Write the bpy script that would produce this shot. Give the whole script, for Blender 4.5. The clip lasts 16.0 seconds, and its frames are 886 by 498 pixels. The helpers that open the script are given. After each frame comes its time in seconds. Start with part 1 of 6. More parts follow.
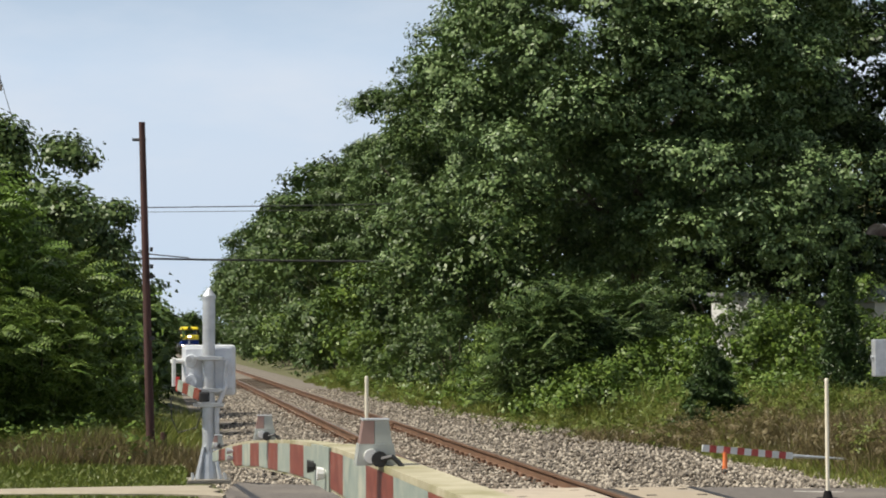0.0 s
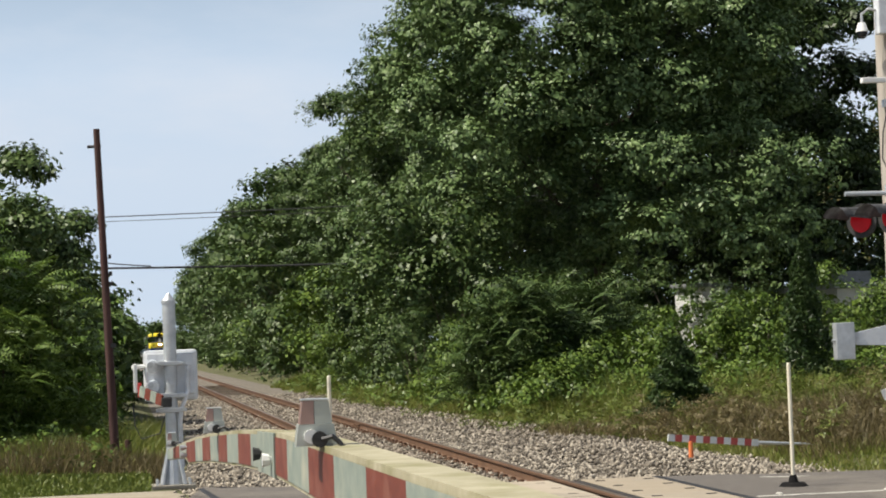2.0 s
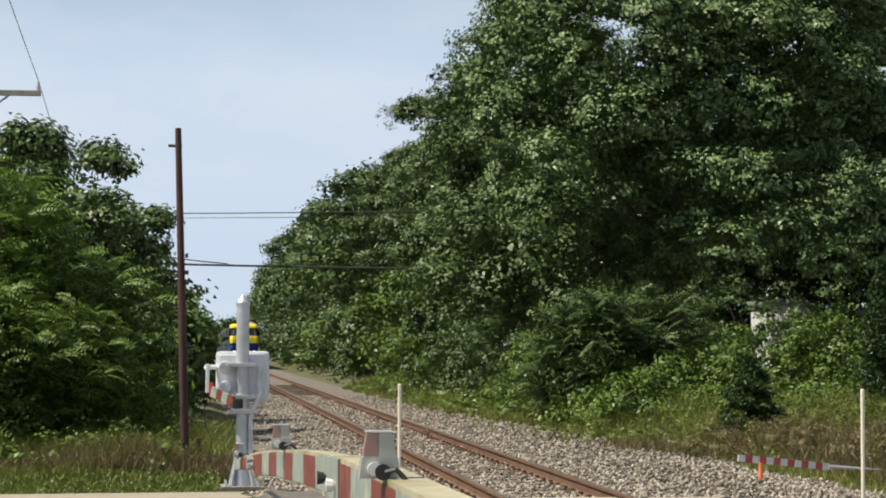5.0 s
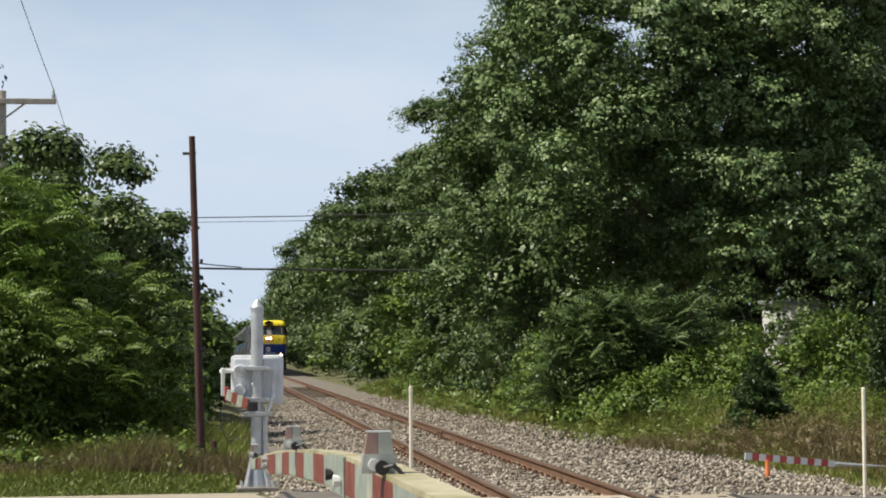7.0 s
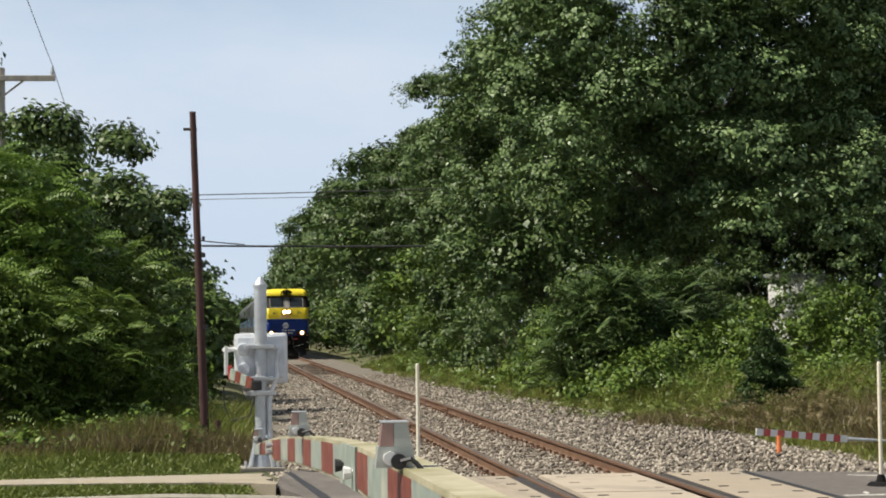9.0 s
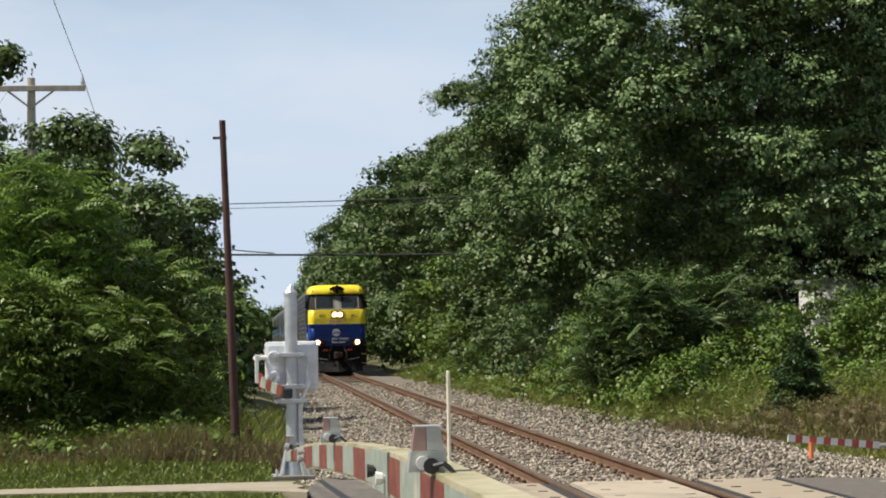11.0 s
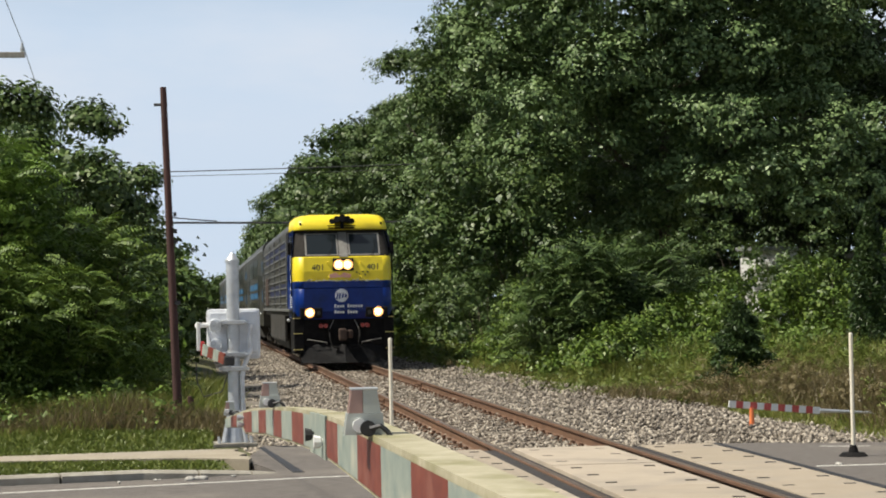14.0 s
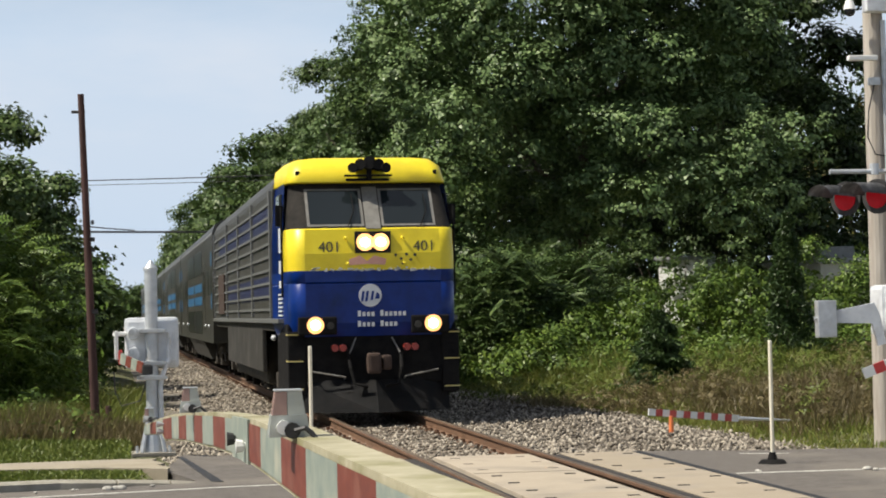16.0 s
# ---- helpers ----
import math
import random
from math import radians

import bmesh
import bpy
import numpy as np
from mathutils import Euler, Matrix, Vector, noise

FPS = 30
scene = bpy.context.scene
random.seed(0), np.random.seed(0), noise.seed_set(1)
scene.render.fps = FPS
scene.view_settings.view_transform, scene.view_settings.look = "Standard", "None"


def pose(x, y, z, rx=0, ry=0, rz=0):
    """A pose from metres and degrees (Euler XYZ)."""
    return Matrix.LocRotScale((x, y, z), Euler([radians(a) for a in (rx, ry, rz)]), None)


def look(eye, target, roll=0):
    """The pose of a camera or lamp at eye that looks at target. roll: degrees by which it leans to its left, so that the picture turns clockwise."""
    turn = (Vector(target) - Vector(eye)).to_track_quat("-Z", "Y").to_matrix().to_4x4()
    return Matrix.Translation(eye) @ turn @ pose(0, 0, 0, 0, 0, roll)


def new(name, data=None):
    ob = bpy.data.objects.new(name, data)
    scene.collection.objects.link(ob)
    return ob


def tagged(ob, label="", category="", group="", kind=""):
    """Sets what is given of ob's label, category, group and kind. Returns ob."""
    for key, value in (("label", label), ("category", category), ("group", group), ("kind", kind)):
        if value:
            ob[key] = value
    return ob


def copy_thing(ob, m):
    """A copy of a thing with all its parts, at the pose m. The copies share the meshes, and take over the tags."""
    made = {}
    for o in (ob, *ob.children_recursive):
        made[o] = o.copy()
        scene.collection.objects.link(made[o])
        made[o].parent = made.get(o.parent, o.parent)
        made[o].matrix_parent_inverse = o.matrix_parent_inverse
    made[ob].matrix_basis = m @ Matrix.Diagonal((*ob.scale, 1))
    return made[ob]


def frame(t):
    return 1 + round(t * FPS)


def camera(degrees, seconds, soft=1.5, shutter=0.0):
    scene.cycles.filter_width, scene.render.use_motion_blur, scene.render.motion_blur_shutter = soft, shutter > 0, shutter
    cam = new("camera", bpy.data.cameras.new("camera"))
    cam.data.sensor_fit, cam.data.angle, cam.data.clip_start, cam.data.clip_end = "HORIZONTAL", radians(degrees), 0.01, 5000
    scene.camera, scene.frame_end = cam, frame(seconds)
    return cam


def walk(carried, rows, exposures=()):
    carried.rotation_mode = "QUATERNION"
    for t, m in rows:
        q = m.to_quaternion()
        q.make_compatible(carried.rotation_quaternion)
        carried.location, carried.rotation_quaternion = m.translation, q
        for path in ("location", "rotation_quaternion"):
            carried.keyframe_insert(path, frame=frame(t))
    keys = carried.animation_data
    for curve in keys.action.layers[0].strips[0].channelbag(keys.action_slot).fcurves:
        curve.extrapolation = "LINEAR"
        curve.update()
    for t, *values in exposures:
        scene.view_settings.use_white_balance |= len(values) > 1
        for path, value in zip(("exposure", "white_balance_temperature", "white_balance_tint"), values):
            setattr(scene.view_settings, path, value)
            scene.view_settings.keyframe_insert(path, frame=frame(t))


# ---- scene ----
PATH = [
    (0.0, pose(-4.417, 0.078, 1.718, 92.592, 0.200, -7.725)),
    (0.5, pose(-4.410, 0.116, 1.741, 92.285, 1.273, -7.818)),
    (1.0, pose(-4.363, 0.125, 1.723, 92.694, 1.980, -8.125)),
    (1.5, pose(-4.354, 0.181, 1.679, 92.754, 2.200, -8.929)),
    (2.0, pose(-4.351, 0.127, 1.664, 92.603, 2.037, -8.640)),
    (2.5, pose(-4.330, 0.100, 1.695, 93.216, 1.357, -8.222)),
    (3.0, pose(-4.333, 0.077, 1.747, 93.343, 1.017, -8.191)),
    (3.5, pose(-4.333, 0.095, 1.756, 93.001, 0.393, -8.235)),
    (4.0, pose(-4.320, 0.071, 1.775, 93.409, 0.183, -7.609)),
    (4.5, pose(-4.333, 0.078, 1.732, 93.025, 0.060, -6.999)),
    (5.0, pose(-4.336, 0.142, 1.727, 92.788, -0.150, -6.629)),
    (7.5, pose(-4.345, -0.450, 1.746, 92.816, 0.397, -6.234)),
    (8.0, pose(-4.308, 0.010, 1.741, 92.728, 0.281, -6.513)),
    (8.5, pose(-4.313, 0.020, 1.736, 92.479, 0.577, -6.392)),
    (9.0, pose(-4.334, 0.060, 1.757, 92.150, 0.742, -6.138)),
    (11.5, pose(-4.337, 0.082, 1.744, 92.416, 0.915, -5.184)),
    (12.0, pose(-4.337, 0.112, 1.740, 92.333, 0.773, -5.146)),
    (12.5, pose(-4.342, 0.087, 1.738, 92.392, 0.709, -5.180)),
    (13.0, pose(-4.333, -0.034, 1.737, 92.261, 0.793, -5.507)),
    (13.5, pose(-4.302, 0.113, 1.719, 91.735, 0.994, -6.197)),
    (14.0, pose(-4.322, 0.084, 1.736, 91.474, 1.120, -6.870)),
    (14.5, pose(-4.340, 0.109, 1.744, 91.595, 1.064, -7.410)),
    (15.0, pose(-4.338, 0.105, 1.736, 91.605, 0.970, -7.970)),
    (15.5, pose(-4.333, 0.138, 1.726, 91.572, 1.132, -8.548)),
    (16.0, pose(-4.328, 0.158, 1.715, 91.703, 1.168, -9.096)),
]
cam = camera(24.0, 16.0, soft=1.9)
walk(cam, PATH)

# ---- world and sun ----
SUN_FROM = Vector((-0.56, -0.05, 0.82)).normalized()
world = bpy.data.worlds.new("sky")
scene.world = world
world.use_nodes = True
wt = world.node_tree
wt.nodes.clear()
w_out = wt.nodes.new("ShaderNodeOutputWorld")
w_bg = wt.nodes.new("ShaderNodeBackground")
w_sky = wt.nodes.new("ShaderNodeTexSky")
w_sky.sky_type = "NISHITA"
w_sky.sun_disc = False
w_sky.sun_elevation = math.asin(SUN_FROM.z)
w_sky.sun_rotation = math.atan2(SUN_FROM.x, SUN_FROM.y)
w_sky.air_density, w_sky.dust_density, w_sky.ozone_density = 1.0, 1.2, 2.0
w_co = wt.nodes.new("ShaderNodeTexCoord")
w_map = wt.nodes.new("ShaderNodeMapping")
w_map.inputs["Scale"].default_value = (1.6, 1.6, 5.0)
w_noise = wt.nodes.new("ShaderNodeTexNoise")
w_noise.inputs["Scale"].default_value = 3.4
w_noise.inputs["Detail"].default_value = 7
w_noise.inputs["Roughness"].default_value = 0.55
w_ramp = wt.nodes.new("ShaderNodeValToRGB")
w_ramp.color_ramp.elements[0].position, w_ramp.color_ramp.elements[1].position = 0.40, 0.74
w_ramp.color_ramp.elements[0].color, w_ramp.color_ramp.elements[1].color = (0.0, 0.0, 0.0, 1), (0.95, 0.95, 0.95, 1)
w_sep = wt.nodes.new("ShaderNodeSeparateXYZ")
# bright blue summer haze low down, a pale veil of thin cloud within it
w_haze = wt.nodes.new("ShaderNodeMapRange")
w_haze.inputs["From Min"].default_value, w_haze.inputs["From Max"].default_value = 0.13, 0.27
w_haze.inputs["To Min"].default_value, w_haze.inputs["To Max"].default_value = 0.95, 0.0
w_blue = wt.nodes.new("ShaderNodeMixRGB")
w_blue.inputs["Color2"].default_value = (10.2, 13.6, 17.6, 1)
w_veil = wt.nodes.new("ShaderNodeValToRGB")
w_veil.color_ramp.elements[0].position, w_veil.color_ramp.elements[1].position = 0.0, 0.2
w_veil.color_ramp.elements[0].color, w_veil.color_ramp.elements[1].color = (0.35, 0.35, 0.35, 1), (0.12, 0.12, 0.12, 1)
w_mid = w_veil.color_ramp.elements.new(0.085)
w_mid.color = (0.62, 0.62, 0.62, 1)
w_add = wt.nodes.new("ShaderNodeMath")
w_add.operation = "MULTIPLY_ADD"
w_add.use_clamp = True
w_add.inputs[1].default_value = 0.62
w_mix = wt.nodes.new("ShaderNodeMixRGB")
w_mix.inputs["Color2"].default_value = (14.2, 15.4, 17.2, 1)
wt.links.new(w_co.outputs["Generated"], w_map.inputs["Vector"])
wt.links.new(w_map.outputs["Vector"], w_noise.inputs["Vector"])
wt.links.new(w_noise.outputs["Fac"], w_ramp.inputs["Fac"])
wt.links.new(w_co.outputs["Generated"], w_sep.inputs["Vector"])
wt.links.new(w_sep.outputs["Z"], w_haze.inputs["Value"])
wt.links.new(w_sep.outputs["Z"], w_veil.inputs["Fac"])
wt.links.new(w_haze.outputs["Result"], w_blue.inputs["Fac"])
wt.links.new(w_sky.outputs["Color"], w_blue.inputs["Color1"])
wt.links.new(w_ramp.outputs["Color"], w_add.inputs[0])
wt.links.new(w_veil.outputs["Color"], w_add.inputs[2])
wt.links.new(w_add.outputs["Value"], w_mix.inputs["Fac"])
wt.links.new(w_blue.outputs["Color"], w_mix.inputs["Color1"])
wt.links.new(w_mix.outputs["Color"], w_bg.inputs["Color"])
wt.links.new(w_bg.outputs["Background"], w_out.inputs["Surface"])
w_bg.inputs["Strength"].default_value = 0.05
sun = new("sun", bpy.data.lights.new("sun", "SUN"))
sun.data.energy, sun.data.angle, sun.data.color = 6.6, radians(0.6), (1.0, 0.935, 0.81)
sun.matrix_world = look(SUN_FROM * 60, (0, 0, 0))
scene.view_settings.exposure = 0.0


# ---- materials ----
def material(name, colors, scale=4.0, rough=0.6, metal=0.0, bump=0.0, bump_scale=60.0, island=0.0, objrand=0.0,
             translucent=0.0, stain=None, stain_scale=1.0, stretch=(1, 1, 1), spec=0.5, emit=None):
    """colors: two or three stops, mixed by noise at real-world scale; stain: a colour laid in large patches."""
    m = bpy.data.materials.new(name)
    m.use_nodes = True
    t = m.node_tree
    b = t.nodes["Principled BSDF"]
    co = t.nodes.new("ShaderNodeTexCoord")
    mp = t.nodes.new("ShaderNodeMapping")
    mp.inputs["Scale"].default_value = stretch
    t.links.new(co.outputs["Object"], mp.inputs["Vector"])
    n = t.nodes.new("ShaderNodeTexNoise")
    n.inputs["Scale"].default_value, n.inputs["Detail"].default_value = scale, 6
    n.inputs["Roughness"].default_value = 0.65
    t.links.new(mp.outputs["Vector"], n.inputs["Vector"])
    fac = n.outputs["Fac"]
    for amount, node, socket in ((island, "ShaderNodeNewGeometry", "Random Per Island"), (objrand, "ShaderNodeObjectInfo", "Random")):
        if amount:
            g = t.nodes.new(node)
            mx = t.nodes.new("ShaderNodeMix")
            mx.inputs["Factor"].default_value = amount
            t.links.new(fac, mx.inputs["A"])
            t.links.new(g.outputs[socket], mx.inputs["B"])
            fac = mx.outputs["Result"]
    r = t.nodes.new("ShaderNodeValToRGB")
    e = r.color_ramp.elements
    stops = [0.3, 0.7] if len(colors) == 2 else [0.25, 0.5, 0.75]
    if len(colors) == 3:
        e.new(0.5)
    for el, pos, c in zip(e, stops, colors):
        el.position, el.color = pos, (*c, 1)
    t.links.new(fac, r.inputs["Fac"])
    col = r.outputs["Color"]
    if stain:
        n2 = t.nodes.new("ShaderNodeTexNoise")
        n2.inputs["Scale"].default_value, n2.inputs["Detail"].default_value = stain_scale, 4
        t.links.new(mp.outputs["Vector"], n2.inputs["Vector"])
        r2 = t.nodes.new("ShaderNodeValToRGB")
        r2.color_ramp.elements[0].position, r2.color_ramp.elements[1].position = 0.5, 0.72
        t.links.new(n2.outputs["Fac"], r2.inputs["Fac"])
        mx = t.nodes.new("ShaderNodeMixRGB")
        mx.inputs["Color2"].default_value = (*stain, 1)
        t.links.new(r2.outputs["Color"], mx.inputs["Fac"])
        t.links.new(col, mx.inputs["Color1"])
        col = mx.outputs["Color"]
    t.links.new(col, b.inputs["Base Color"])
    b.inputs["Roughness"].default_value, b.inputs["Metallic"].default_value = rough, metal
    b.inputs["Specular IOR Level"].default_value = spec
    if bump:
        n3 = t.nodes.new("ShaderNodeTexNoise")
        n3.inputs["Scale"].default_value, n3.inputs["Detail"].default_value = bump_scale, 5
        t.links.new(mp.outputs["Vector"], n3.inputs["Vector"])
        bn = t.nodes.new("ShaderNodeBump")
        bn.inputs["Strength"].default_value, bn.inputs["Distance"].default_value = bump, 0.02
        t.links.new(n3.outputs["Fac"], bn.inputs["Height"])
        t.links.new(bn.outputs["Normal"], b.inputs["Normal"])
    if emit:
        b.inputs["Emission Color"].default_value, b.inputs["Emission Strength"].default_value = (*emit[:3], 1), emit[3]
    if translucent:
        tr = t.nodes.new("ShaderNodeBsdfTranslucent")
        t.links.new(col, tr.inputs["Color"])
        ms = t.nodes.new("ShaderNodeMixShader")
        ms.inputs["Fac"].default_value = translucent
        t.links.new(b.outputs["BSDF"], ms.inputs[1])
        t.links.new(tr.outputs["BSDF"], ms.inputs[2])
        t.links.new(ms.outputs["Shader"], t.nodes["Material Output"].inputs["Surface"])
    return m


def glass_material(name, tint, rough=0.03):
    m = material(name, [tint, tint], rough=rough, spec=0.4)
    return m


def foliage(name, dark, mid, light, translucent=0.08, rough=0.45, spec=0.26):
    return material(name, [dark, mid, light], scale=0.9, rough=rough, island=0.5, translucent=translucent, spec=spec)


OAK = foliage("oak_leaves", (0.055, 0.098, 0.032), (0.115, 0.178, 0.062), (0.225, 0.305, 0.125), 0.07)
# Darker oak leaves: the shade beneath and beside the great oak is in this colour.
SHADEOAK = foliage("shade_tinted_oak_leaves", (0.022, 0.042, 0.014), (0.04, 0.068, 0.022), (0.07, 0.102, 0.036), 0.06)
GREEN = foliage("mixed_leaves", (0.03, 0.058, 0.015), (0.06, 0.1, 0.026), (0.12, 0.168, 0.05))
VINE = foliage("vine_leaves", (0.042, 0.078, 0.012), (0.085, 0.14, 0.021), (0.155, 0.215, 0.038))
FERN = foliage("feathered_leaves", (0.06, 0.105, 0.017), (0.105, 0.165, 0.028), (0.175, 0.245, 0.05), 0.2)
LIME = foliage("lime_leaves", (0.075, 0.135, 0.022), (0.125, 0.205, 0.036), (0.19, 0.285, 0.06), 0.26)
JUNIPER = foliage("juniper_needles", (0.02, 0.042, 0.012), (0.035, 0.065, 0.017), (0.06, 0.095, 0.025), 0.1)
RUSTY = foliage("turning_leaves", (0.05, 0.068, 0.016), (0.085, 0.095, 0.022), (0.15, 0.12, 0.03), 0.2)
WEED = foliage("weed_stems", (0.1, 0.14, 0.025), (0.17, 0.2, 0.04), (0.27, 0.26, 0.08), 0.3)
DRY = foliage("dry_stems", (0.085, 0.068, 0.03), (0.14, 0.11, 0.05), (0.22, 0.18, 0.09), 0.2)
LAWN = foliage("lawn_blades", (0.075, 0.105, 0.018), (0.115, 0.15, 0.026), (0.185, 0.21, 0.05), 0.2)
BARK = material("bark", [(0.06, 0.045, 0.032), (0.14, 0.11, 0.085)], 9, 0.9, bump=0.6, bump_scale=25, stretch=(1, 1, 0.25))
SOIL = material("soil", [(0.05, 0.06, 0.018), (0.1, 0.095, 0.04), (0.065, 0.09, 0.022)], 1.3, 0.95, bump=0.5, bump_scale=20)
GRAVELBED = material("ballast_bed", [(0.072, 0.061, 0.05), (0.15, 0.13, 0.104), (0.23, 0.203, 0.165)], 22, 0.9, bump=1.0, bump_scale=26)
STONE = material("ballast_stone", [(0.088, 0.073, 0.057), (0.205, 0.175, 0.138), (0.4, 0.352, 0.285)], 9, 0.85, island=0.75, bump=0.3)
ASPHALT = material("asphalt", [(0.09, 0.078, 0.068), (0.15, 0.134, 0.118)], 7, 0.85, bump=0.5, bump_scale=160, stain=(0.19, 0.168, 0.14), stain_scale=0.7)
BLACKSTRIP = material("black_strip", [(0.015, 0.015, 0.016), (0.03, 0.03, 0.032)], 12, 0.6, bump=0.3)
CONCRETE = material("kerb_concrete", [(0.24, 0.22, 0.18), (0.36, 0.335, 0.28)], 5, 0.9, bump=0.4, bump_scale=80, stain=(0.19, 0.17, 0.14), stain_scale=1.6)
SIDEWALK = material("sidewalk_concrete", [(0.25, 0.215, 0.155), (0.35, 0.305, 0.23)], 3, 0.9, bump=0.35, bump_scale=80, stain=(0.3, 0.265, 0.21), stain_scale=0.9)
PANEL = material("crossing_panel", [(0.3, 0.25, 0.185), (0.39, 0.33, 0.255)], 3, 0.85, bump=0.3, bump_scale=90, objrand=0.5, stain=(0.27, 0.235, 0.19), stain_scale=1.1)
RUBBER = material("flangeway_rubber", [(0.018, 0.016, 0.015), (0.045, 0.038, 0.033)], 8, 0.75, bump=0.3)
RAILRUST = material("rail_rust", [(0.085, 0.044, 0.024), (0.17, 0.092, 0.052)], 10, 0.75, bump=0.2, stretch=(1, 0.15, 1))
RAILHEAD = material("rail_head", [(0.15, 0.105, 0.075), (0.28, 0.22, 0.175)], 5, 0.42, 0.65, stretch=(1, 0.1, 1))
TIEWOOD = material("tie_wood", [(0.09, 0.065, 0.045), (0.2, 0.16, 0.12)], 6, 0.9, bump=0.5, bump_scale=30, objrand=0.4, stretch=(0.3, 1, 1))
WHITEPAINT = material("road_paint", [(0.26, 0.24, 0.21), (0.6, 0.58, 0.53)], 14, 0.75, bump=0.2)
GALV = material("galvanised_steel", [(0.42, 0.44, 0.46), (0.62, 0.64, 0.66)], 7, 0.42, 0.55, bump=0.08, stain=(0.5, 0.5, 0.49), stain_scale=3)
SILVER = material("silver_paint", [(0.62, 0.64, 0.67), (0.78, 0.8, 0.82)], 5, 0.4, 0.15, bump=0.05, stain=(0.45, 0.46, 0.47), stain_scale=4)
VISOR = material("weathered_visor", [(0.05, 0.05, 0.052), (0.16, 0.16, 0.165)], 7, 0.5, stain=(0.26, 0.26, 0.27), stain_scale=5)
DARKSTEEL = material("dark_steel", [(0.02, 0.02, 0.022), (0.05, 0.048, 0.046)], 9, 0.6, 0.2, bump=0.15)
ARMRED = material("arm_red_sheet", [(0.115, 0.022, 0.012), (0.19, 0.04, 0.02)], 18, 0.6, stain=(0.2, 0.07, 0.045), stain_scale=9)
ARMWHITE = material("arm_silver_sheet", [(0.17, 0.215, 0.19), (0.29, 0.32, 0.27)], 14, 0.5, stain=(0.38, 0.38, 0.3), stain_scale=9)
ARMBODY = material("arm_fibreglass", [(0.27, 0.245, 0.15), (0.45, 0.41, 0.29)], 9, 0.7, bump=0.15, bump_scale=40, stain=(0.17, 0.165, 0.05), stain_scale=5)
FRESHRED = material("fresh_red_sheet", [(0.5, 0.03, 0.03), (0.6, 0.06, 0.05)], 9, 0.45)
FRESHWHITE = material("fresh_white_sheet", [(0.72, 0.72, 0.7), (0.82, 0.82, 0.8)], 9, 0.45)
FADEDRED = material("faded_red_sheet", [(0.42, 0.035, 0.035), (0.56, 0.13, 0.11)], 14, 0.5)
ORANGE = material("orange_plastic", [(0.7, 0.16, 0.05), (0.8, 0.24, 0.08)], 9, 0.5)
POSTWHITE = material("delineator_plastic", [(0.66, 0.6, 0.47), (0.78, 0.73, 0.6)], 6, 0.5)
BROWNPOLE = material("stained_pole_wood", [(0.045, 0.02, 0.017), (0.09, 0.04, 0.034)], 7, 0.85, bump=0.4, bump_scale=22, stretch=(1, 1, 0.12), stain=(0.045, 0.028, 0.024), stain_scale=3)
GREYPOLE = material("weathered_pole_wood", [(0.3, 0.26, 0.22), (0.48, 0.44, 0.39)], 8, 0.9, bump=0.4, bump_scale=26, stretch=(1, 1, 0.1))
THINWIRE = material("bare_wire", [(0.16, 0.17, 0.19), (0.24, 0.25, 0.27)], 4, 0.6)
WIRE = material("cable_sheath", [(0.012, 0.012, 0.014), (0.03, 0.03, 0.034)], 4, 0.6)
LAMPLENS = material("red_lens", [(0.3, 0.004, 0.008), (0.4, 0.008, 0.014)], 12, 0.35, spec=0.2, emit=(1.0, 0.01, 0.03, 0.08))
CLEARBOX = material("frosted_lamp_housing", [(0.32, 0.345, 0.325), (0.46, 0.48, 0.45)], 6, 0.25, spec=0.6)
TAILLENS = material("tail_lamp_lens", [(0.2, 0.02, 0.015), (0.3, 0.04, 0.03)], 6, 0.3)
# Arm lamps blink; this lens colour sits midway between lit red and unlit grey.
REDLENS = material("arm_lamp_lens", [(0.27, 0.17, 0.15), (0.38, 0.25, 0.22)], 6, 0.25)
# rolling stock
YELLOW = material("loco_yellow", [(0.72, 0.56, 0.012), (0.82, 0.67, 0.03)], 3, 0.4, stain=(0.62, 0.48, 0.02), stain_scale=1.8)
BLUE = material("loco_blue", [(0.002, 0.019, 0.14), (0.004, 0.033, 0.22)], 3, 0.32, spec=0.3, stain=(0.004, 0.02, 0.1), stain_scale=2.2)
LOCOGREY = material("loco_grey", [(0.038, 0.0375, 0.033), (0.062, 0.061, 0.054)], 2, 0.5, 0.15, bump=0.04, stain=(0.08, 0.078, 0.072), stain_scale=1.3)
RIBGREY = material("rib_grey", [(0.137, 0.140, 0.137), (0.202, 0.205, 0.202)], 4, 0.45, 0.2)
SKIRT = material("skirt_grey", [(0.02, 0.0185, 0.016), (0.038, 0.035, 0.03)], 3, 0.7, bump=0.08, stain=(0.06, 0.055, 0.05), stain_scale=1.5)
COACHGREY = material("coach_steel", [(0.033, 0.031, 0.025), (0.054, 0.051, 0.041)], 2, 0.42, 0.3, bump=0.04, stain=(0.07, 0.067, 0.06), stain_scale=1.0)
COACHBLUE = material("coach_stripe", [(0.02, 0.09, 0.2), (0.03, 0.13, 0.27)], 3, 0.4)
PANELBLUE = material("panel_blue", [(0.012, 0.016, 0.05), (0.02, 0.026, 0.075)], 3, 0.5)
ROOFGREY = material("roof_grey", [(0.176, 0.184, 0.192), (0.256, 0.264, 0.272)], 2, 0.55, 0.1)
BLACK = material("underframe_black", [(0.006, 0.006, 0.007), (0.018, 0.017, 0.016)], 5, 0.85, bump=0.2, spec=0.12)
BOGIE = material("bogie_dust", [(0.02, 0.017, 0.014), (0.06, 0.05, 0.04)], 6, 0.85, bump=0.2)
